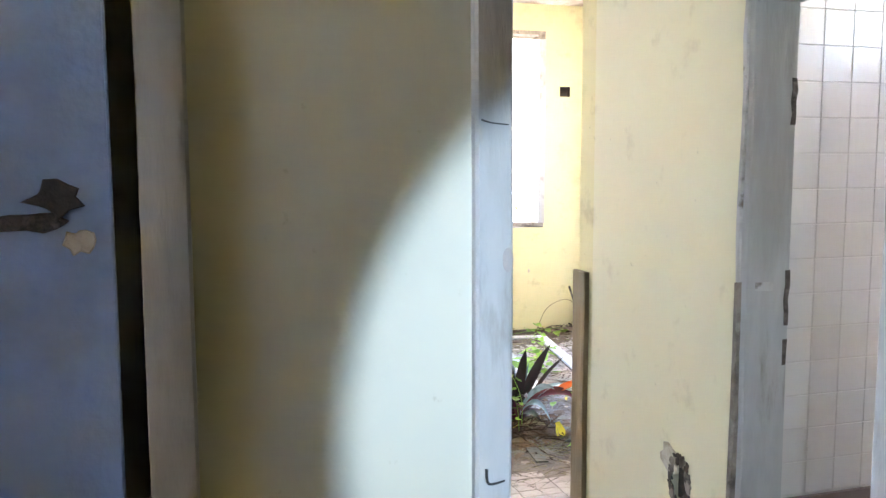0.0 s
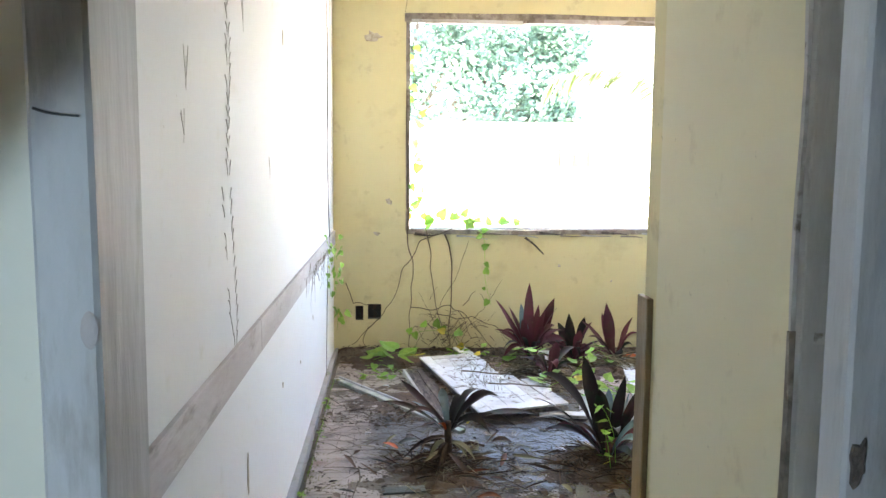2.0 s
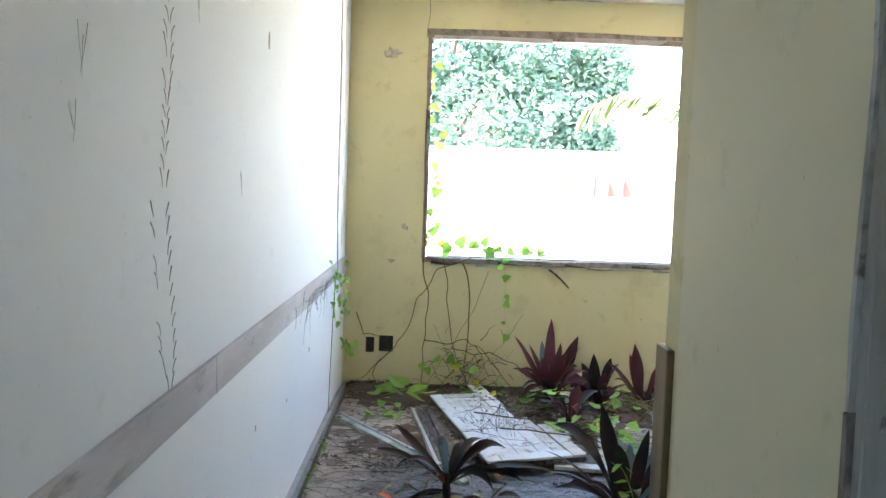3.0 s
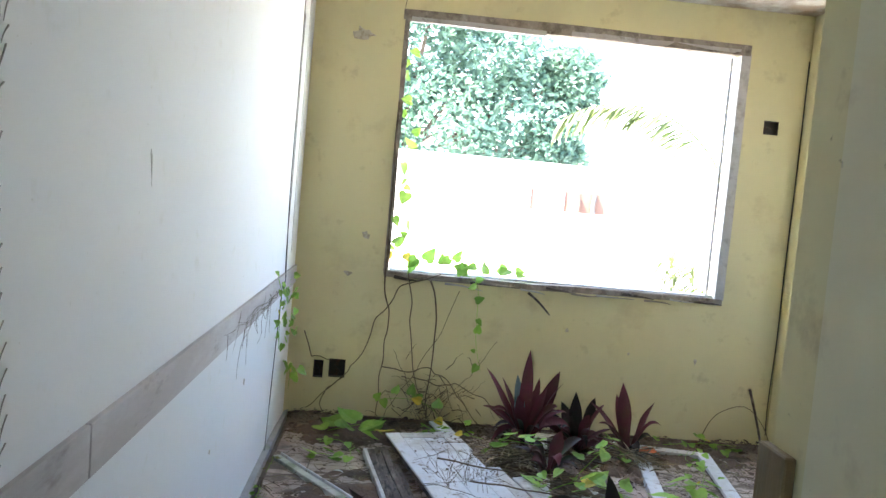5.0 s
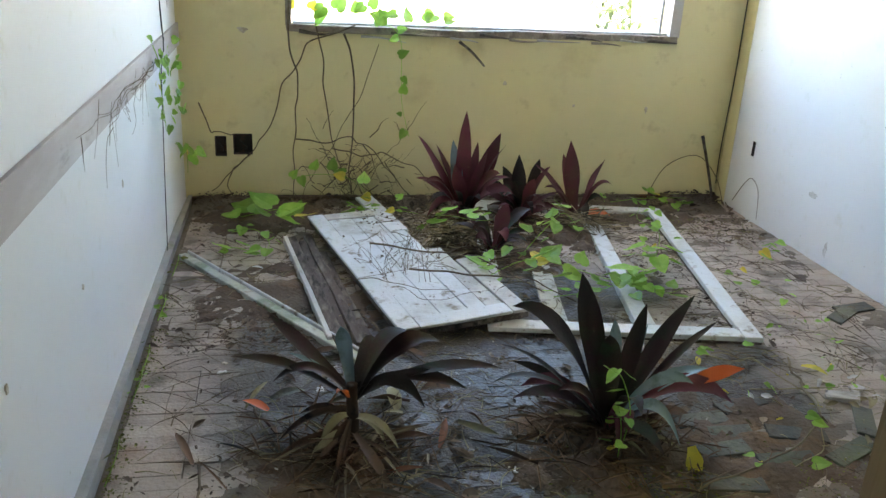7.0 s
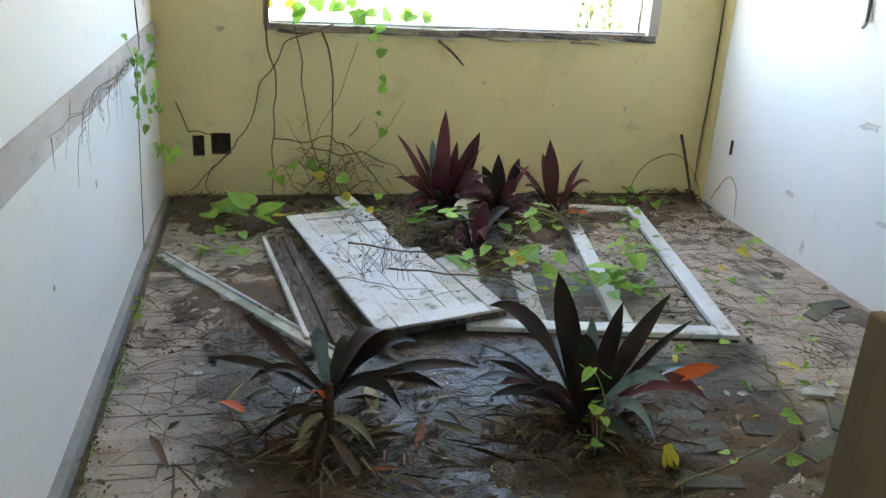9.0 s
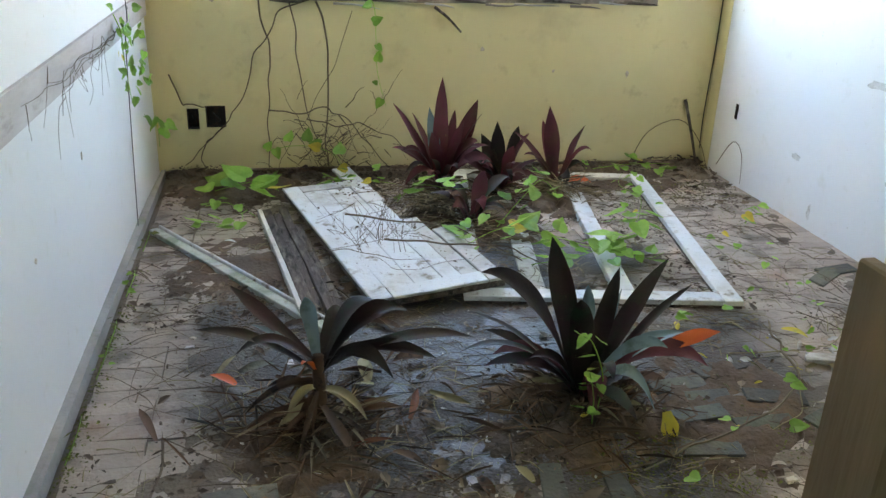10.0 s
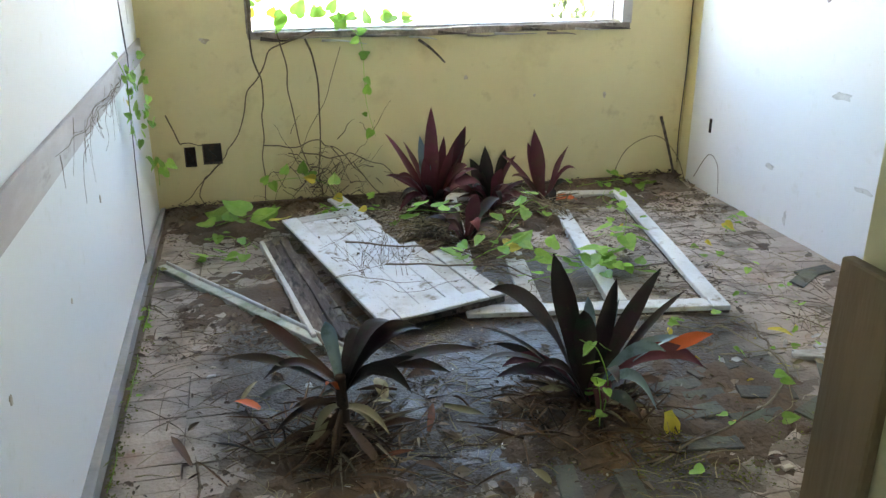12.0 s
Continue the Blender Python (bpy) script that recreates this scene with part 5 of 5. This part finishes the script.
for k in range(25000):
    zone = random.random()
    if zone < 0.26:
        x, y = rnd(0.05, 3.38), ROOM_N - 0.02 - abs(random.gauss(0, 0.27))
    elif zone < 0.62:
        cx, cy, r = random.choice(((0.77, 3.4, 0.22), (1.6, 3.38, 0.26), (1.65, 5.1, 0.30), (2.2, 5.3, 0.2), (0.85, 3.8, 0.4), (2.5, 5.2, 0.35), (0.5, 4.6, 0.4), (2.3, 3.4, 0.4), (1.2, 3.6, 0.35), (1.2, 3.3, 0.35), (1.3, 3.9, 0.4), (0.7, 4.4, 0.3)))
        x, y = random.gauss(cx, r), random.gauss(cy, r)
    else:
        x, y = rnd(0.06, 3.36), rnd(2.5, 6.05)
    if not (0.05 < x < 3.38 and 2.2 < y < 6.08):
        continue
    dens = noise.noise(Vector((x * 1.7, y * 1.7, 0))) + 0.8 * noise.noise(Vector((x * 6, y * 6, 3)))
    if zone >= 0.30 and dens < 0.12 + 0.25 * (zone > 0.62):
        continue
    scrap((x, y, rnd(0.016, 0.03) + bank(x, y)), rnd(0.006, 0.024) if random.random() < 0.94 else rnd(0.03, 0.06))
me = bpy.data.meshes.new("leaf_litter")
me.from_pydata(bm_v, [], bm_f)
me.materials.append(LITTER)
tagged(new("leaf_litter", me), "brown dry leaf litter scattered over the floor", "litter", "", "stuff")
bm = bmesh.new()
for k in range(3000):
    x, y = rnd(0.1, 3.3), rnd(2.6, 6.0)
    if noise.noise(Vector((x * 2.1, y * 2.1, 8))) + 0.5 * noise.noise(Vector((x * 7, y * 7, 2))) < 0.0:
        continue
    a, l = rnd(0, 6.28), rnd(0.05, 0.26)
    tube(bm, [(x, y, 0.018), (x + math.cos(a) * l / 2, y + math.sin(a) * l / 2, rnd(0.018, 0.04)), (x + math.cos(a + rnd(-0.5, 0.5)) * l, y + math.sin(a) * l, 0.017)], rnd(0.0008, 0.0024), 0.0006, 4)
tagged(new("twig_litter", mesh_from("twig_litter", bm, TWIG)), "fine dry twigs scattered over the floor", "litter", "", "stuff")
bm = bmesh.new()
for k in range(1500):
    x, y = rnd(0.1, 3.3), rnd(2.6, 6.0)
    if noise.noise(Vector((x * 2.1, y * 2.1, 21))) + 0.5 * noise.noise(Vector((x * 7, y * 7, 2))) < 0.0:
        continue
    a, l = rnd(0, 6.28), rnd(0.05, 0.16)
    tube(bm, [(x, y, 0.018), (x + math.cos(a) * l / 2, y + math.sin(a) * l / 2, rnd(0.018, 0.04)), (x + math.cos(a + rnd(-0.5, 0.5)) * l, y + math.sin(a) * l, 0.017)], rnd(0.0008, 0.0024), 0.0006, 4)
tagged(new("straw_litter", mesh_from("straw_litter", bm, STRAW)), "pale dry straw bits scattered over the floor", "litter", "", "stuff")
bm_v, bm_f = [], []
for k in range(4200):
    if random.random() < 0.2:
        x, y = 0.05 + abs(random.gauss(0, 0.03)), rnd(2.4, 5.2)
    elif random.random() < 0.5:
        x, y = random.gauss(1.9, 0.26), random.gauss(3.1, 0.13)
    else:
        x, y = random.gauss(2.9, 0.3), random.gauss(5.6, 0.3)
    if 0.04 < x < 3.36 and y < 6.05 and noise.noise(Vector((x * 3, y * 3, 4))) > -0.1:
        scrap((x, y, rnd(0.016, 0.03)), rnd(0.005, 0.014))
me = bpy.data.meshes.new("moss_bits")
me.from_pydata(bm_v, [], bm_f)
me.materials.append(MOSS)
tagged(new("moss_bits", me), "green moss and tiny weeds along the wall foot", "moss", "", "stuff")
# straw of rotted leaves round the plants
random.seed(44)
for name, label, mt, heaps in (
    ("dead_leaf_straw", "brown straw of rotted leaves around the plants", STRAW_DARK, ((0.77, 3.42, 0.26, 330), (1.62, 3.40, 0.32, 420), (1.9, 5.35, 0.24, 120))),
    ("bleached_leaf_straw", "pale bleached straw of dead leaves under the plants", STRAW_PALE, ((1.50, 5.30, 0.26, 330), (1.62, 5.00, 0.2, 120), (2.25, 5.48, 0.17, 220), (0.80, 3.38, 0.26, 70)))):
    bm = bmesh.new()
    for cx, cy, r, n in heaps:
        for k in range(n):
            a = rnd(0, 360)
            d = abs(random.gauss(0, r * 0.6))
            blade(bm, (cx + math.cos(radians(a)) * d, cy + math.sin(radians(a)) * d, rnd(0.02, 0.07) + (0.05 * max(0, 1 - d / 0.25) if cy > 5 else 0)), a + rnd(-170, 170), rnd(-15, 22), rnd(0.05, 0.22), rnd(0.003, 0.012), rnd(-30, 60), 4, 0.4, rnd(-160, 160))
    for v in bm.verts:
        v.co.z = max(v.co.z, 0.016)
    tagged(new(name, mesh_from(name, bm, mt)), label, "straw", "", "stuff")
bm_v, bm_f = [], []
for k in range(420):
    u, v = rnd(0.02, 0.70), 1.34 - 1.25 * random.random() ** 1.5
    ca, sa = math.cos(radians(12)), math.sin(radians(12))
    if noise.noise(Vector((u * 4, v * 4, 2))) > 0.0:
        scrap((1.03 + u * ca - v * sa, 4.25 + u * sa + v * ca, 0.094 + 0.02 * u + 0.01 * v), rnd(0.005, 0.022))
me = bpy.data.meshes.new("shutter_litter")
me.from_pydata(bm_v, [], bm_f)
me.materials.append(LITTER)
tagged(new("shutter_litter", me), "small dry leaves scattered on the shutter", "litter", "", "stuff")
scraps = ((2.62, 3.85, 0.11, YELLOW_LEAF, "pale yellow"), (1.05, 5.88, 0.09, WHITE_WOOD, "cream"), (0.95, 4.15, 0.09, YELLOW_LEAF, "yellow"), (2.2, 3.9, 0.06, YELLOW_LEAF, "yellow"), (0.52, 3.72, 0.10, RED_LEAF, "rust-red"), (0.42, 5.02, 0.06, WHITE_WOOD, "pale"))
for x, y, s, mt, nm in scraps:
    bm = bmesh.new()
    blade(bm, (0, 0, 0), rnd(0, 360), rnd(5, 25), s, s * 0.42, 40, 5, 0.2)
    o = new("fallen_leaf", mesh_from("fallen_leaf", bm, mt, True))
    o.location = (x, y, 0.06 if 1.0 < x < 2.7 and y > 4.2 else 0.022)
    tagged(o, nm + " fallen leaf lying on the floor", "leaf", "fallen leaves")

random.seed(52)
for k in range(26):
    bm = bmesh.new()
    l = rnd(0.06, 0.15)
    blade(bm, (0, 0, 0), rnd(0, 360), rnd(0, 20), l, l * rnd(0.25, 0.45), rnd(20, 60), 5, 0.25, rnd(-40, 40))
    o = new("fallen_leaf", mesh_from("fallen_leaf", bm, random.choice((DRY_LEAF, DRY_LEAF, LITTER, STRAW)), True))
    o.location = (rnd(0.25, 2.9), rnd(2.9, 4.1), 0.02)
    tagged(o, "brown curled fallen leaf lying on the floor", "leaf", "fallen leaves")
for k in range(20):
    r = rnd(0.005, 0.014)
    o = new("plaster_crumb", mesh_from("plaster_crumb", roughen(box(-r * 1.4, r * 1.4, -r, r, 0, r * 0.9, r * 0.3), r * 0.5, 60 + k, 0), random.choice((SCAR, SCAR, PANEL_WOOD))))
    near = random.random() < 0.5
    o.matrix_world = pose(rnd(2.5, 2.9) if near else rnd(0.2, 3.2), rnd(3.4, 4.0) if near else rnd(2.9, 5.6), 0.013, 0, 0, rnd(0, 360))
    tagged(o, "small pale plaster crumb on the floor", "plaster crumb", "plaster crumbs")

# a long pale root winding over the loose blocks, a lump of plaster, small pale leaves
line_on_wall("root", "long pale winding root on the loose parquet", "root", wavy([(2.62, 3.95, 0.02), (2.54, 3.79, 0.03), (2.50, 3.62, 0.035), (2.43, 3.44, 0.05), (2.20, 3.26, 0.05), (1.96, 3.19, 0.04), (1.70, 3.08, 0.03)], 0.02), 0.0048, 0.003, STRAW_PALE, 6)
line_on_wall("root", "thin dry root across the dirty floor", "root", wavy([(0.48, 3.74, 0.022), (0.53, 3.52, 0.022), (0.60, 3.28, 0.022), (0.70, 3.05, 0.02)], 0.02), 0.0055, 0.003, TWIG, 6)
for x, y, r in ((2.64, 3.61, 0.06), (2.74, 3.66, 0.03), (1.30, 3.30, 0.022), (0.70, 3.85, 0.02)):
    o = new("plaster_lump", mesh_from("plaster_lump", roughen(box(-r, r, -r * 0.7, r * 0.7, 0, r * 0.35, r * 0.12), r * 0.5, 21, 2), PANEL_WOOD))
    o.matrix_world = pose(x, y, 0.016, 0, 0, x * 400)
    tagged(o, "broken lump of pale wall plaster on the floor", "plaster lump", "plaster crumbs")
random.seed(61)
for k in range(34):
    bm = bmesh.new()
    l = rnd(0.025, 0.06)
    sword(bm, (0, 0, 0), (l, 0, rnd(0.002, 0.02)), l * rnd(0.3, 0.5), rnd(0.0, 0.006), random.Random(k), 0.3, 0.45)
    o = new("fallen_leaf", mesh_from("fallen_leaf", bm, (GREEN_LEAF, YELLOW_LEAF, STRAW, STRAW, PANEL_WOOD)[k % 5], True))
    o.matrix_world = pose(random.gauss(2.5, 0.28), random.gauss(3.65, 0.25), 0.026, 0, 0, rnd(0, 360))
    tagged(o, "small pale fallen leaf lying on the floor", "leaf", "fallen leaves")
# pale specks of plaster and bark over the dirt
bm_v, bm_f = [], []
for k in range(1500):
    x, y = random.gauss(1.6, 0.75), random.gauss(3.75, 0.65)
    if 0.1 < x < 3.3 and 2.7 < y < 5.6 and noise.noise(Vector((x * 2.6, y * 2.6, 31))) > -0.15:
        scrap((x, y, rnd(0.02, 0.03)), rnd(0.004, 0.016))
me = bpy.data.meshes.new("pale_specks")
me.from_pydata(bm_v, [], bm_f)
me.materials.append(SPECK)
tagged(new("pale_specks", me), "pale flakes of plaster and bark on the dirt", "litter", "", "stuff")
# rust-brown and grey leaf scraps round the low plant
for k in range(26):
    bm = bmesh.new()
    l = rnd(0.07, 0.2)
    sword(bm, (0, 0, 0), (l, 0, rnd(0.004, 0.03)), rnd(0.012, 0.035), rnd(0.0, 0.015), random.Random(90 + k), rnd(0.3, 1.0), 0.45)
    o = new("fallen_leaf", mesh_from("fallen_leaf", bm, (DRY_LEAF, DRY_LEAF, RUST_LEAF, STRAW, LOOSE)[k % 5], True))
    o.matrix_world = pose(random.gauss(0.8, 0.28), random.gauss(3.55, 0.22), 0.026, 0, 0, rnd(0, 360))
    tagged(o, "brown strap leaf dead on the floor", "leaf", "fallen leaves")

# dirt trodden into the joints and over the blocks
n_x, n_y = 136, 148
verts = []
for j in range(n_y + 1):
    for i in range(n_x + 1):
        x, y = 0.05 + 3.33 * i / n_x, 2.45 + 3.55 * j / n_y
        h = noise.noise(Vector((x * 1.9, y * 1.9, 14))) + 0.7 * noise.noise(Vector((x * 6, y * 6, 4))) + 0.55 * noise.noise(Vector((x * 19, y * 19, 6)))
        heap = max(0.0, 1 - ((x - 1.35) / 1.15) ** 2 - ((y - 3.6) / 0.9) ** 2)
        verts.append((x, y, 0.0095 + 0.0075 * max(-1.0, min(0.9, h)) + 0.008 * min(1.0, heap * 2.0) * (0.75 + 0.5 * h)))
faces = [(j * (n_x + 1) + i, j * (n_x + 1) + i + 1, (j + 1) * (n_x + 1) + i + 1, (j + 1) * (n_x + 1) + i) for j in range(n_y) for i in range(n_x)]
me = bpy.data.meshes.new("trodden_dirt")
me.from_pydata(verts, [], faces)
me.materials.append(DUST)
for p in me.polygons:
    p.use_smooth = True
tagged(new("trodden_dirt", me), "patches of brown dirt trodden over the parquet", "dirt", "", "stuff")

# loose parquet blocks, tipped and mossy
random.seed(15)
loose_mesh = mesh_from("loose_block", box(-0.105, 0.105, -0.035, 0.035, 0.0, 0.011, 0.002), LOOSE)
for x, y, turn, tip in ((2.02, 3.52, 8, 4), (2.06, 3.43, -3, 9), (2.22, 3.60, 16, 0), (2.00, 3.34, 4, 3), (2.32, 3.40, -14, 6), (2.45, 3.28, 24, 2), (2.20, 3.26, 2, 8), (1.95, 3.16, -8, 0), (2.62, 3.45, 60, 5), (1.42, 3.06, 80, 2), (1.60, 2.99, 84, 2), (3.12, 4.30, 35, 9), (3.22, 4.36, 12, 5), (0.55, 3.14, 4, 1), (2.5, 3.05, 10, 4)):
    o = new("loose_parquet_block", loose_mesh)
    o.matrix_world = pose(x, y, 0.016, tip, rnd(-2, 2), turn)
    tagged(o, "loose mossy wooden parquet block lying askew", "parquet block", "loose parquet blocks")

# ---------------------------------------------------------------- parquet
random.seed(19)
floor = bpy.data.objects["floor"]
block = mesh_from("parquet_block", box(-0.1042, 0.1042, -0.0343, 0.0343, 0.0, 0.012, 0.0012), PARQUET)
fv, ff = [], []
placed = 0
for i in range(16):
    for j in range(85):
        x, y = 0.06 + 0.105 + 0.21 * i, 0.06 + 0.07 * j
        y += 0.0 if i % 2 else 0.018
        if x > ROOM_E - 0.09 or y > 6.04 or (y < PASS_N + 0.04 and x > PASS_E - 0.1):
            continue
        gone = noise.noise(Vector((x * 1.3, y * 1.3, 9))) + 0.25 * rnd(-1, 1)
        if gone > (0.56 if x > 1.4 else 0.8):
            continue
        turn, dz, tip = rnd(-0.7, 0.7), rnd(-0.001, 0.0015), rnd(-0.5, 0.5)
        if random.random() < 0.03:
            turn, dz, tip = rnd(-6, 6), 0.004, rnd(-3, 3)
        m = pose(x + rnd(-0.003, 0.003), y + rnd(-0.002, 0.002), dz, tip, rnd(-0.5, 0.5), turn)
        if 2.9 < y < 4.3 and placed < 300:
            o = new("parquet_block", block)
            o.parent = floor
            o.matrix_basis = m
            placed += 1
        else:
            k = len(fv)
            fv += [m @ Vector(c) for c in ((-0.1042, -0.0343, 0), (0.1042, -0.0343, 0), (0.1042, 0.0343, 0), (-0.1042, 0.0343, 0), (-0.103, -0.0332, 0.012), (0.103, -0.0332, 0.012), (0.103, 0.0332, 0.012), (-0.103, 0.0332, 0.012))]
            ff += [tuple(k + q for q in f) for f in ((4, 5, 6, 7), (0, 1, 5, 4), (1, 2, 6, 5), (2, 3, 7, 6), (3, 0, 4, 7))]
me = bpy.data.meshes.new("parquet_field")
me.from_pydata(fv, [], ff)
me.materials.append(PARQUET_FAR)
o = new("parquet_field", me)
o.parent = floor
tagged(o, "weathered grey parquet blocks with open joints", "", "", "stuff")
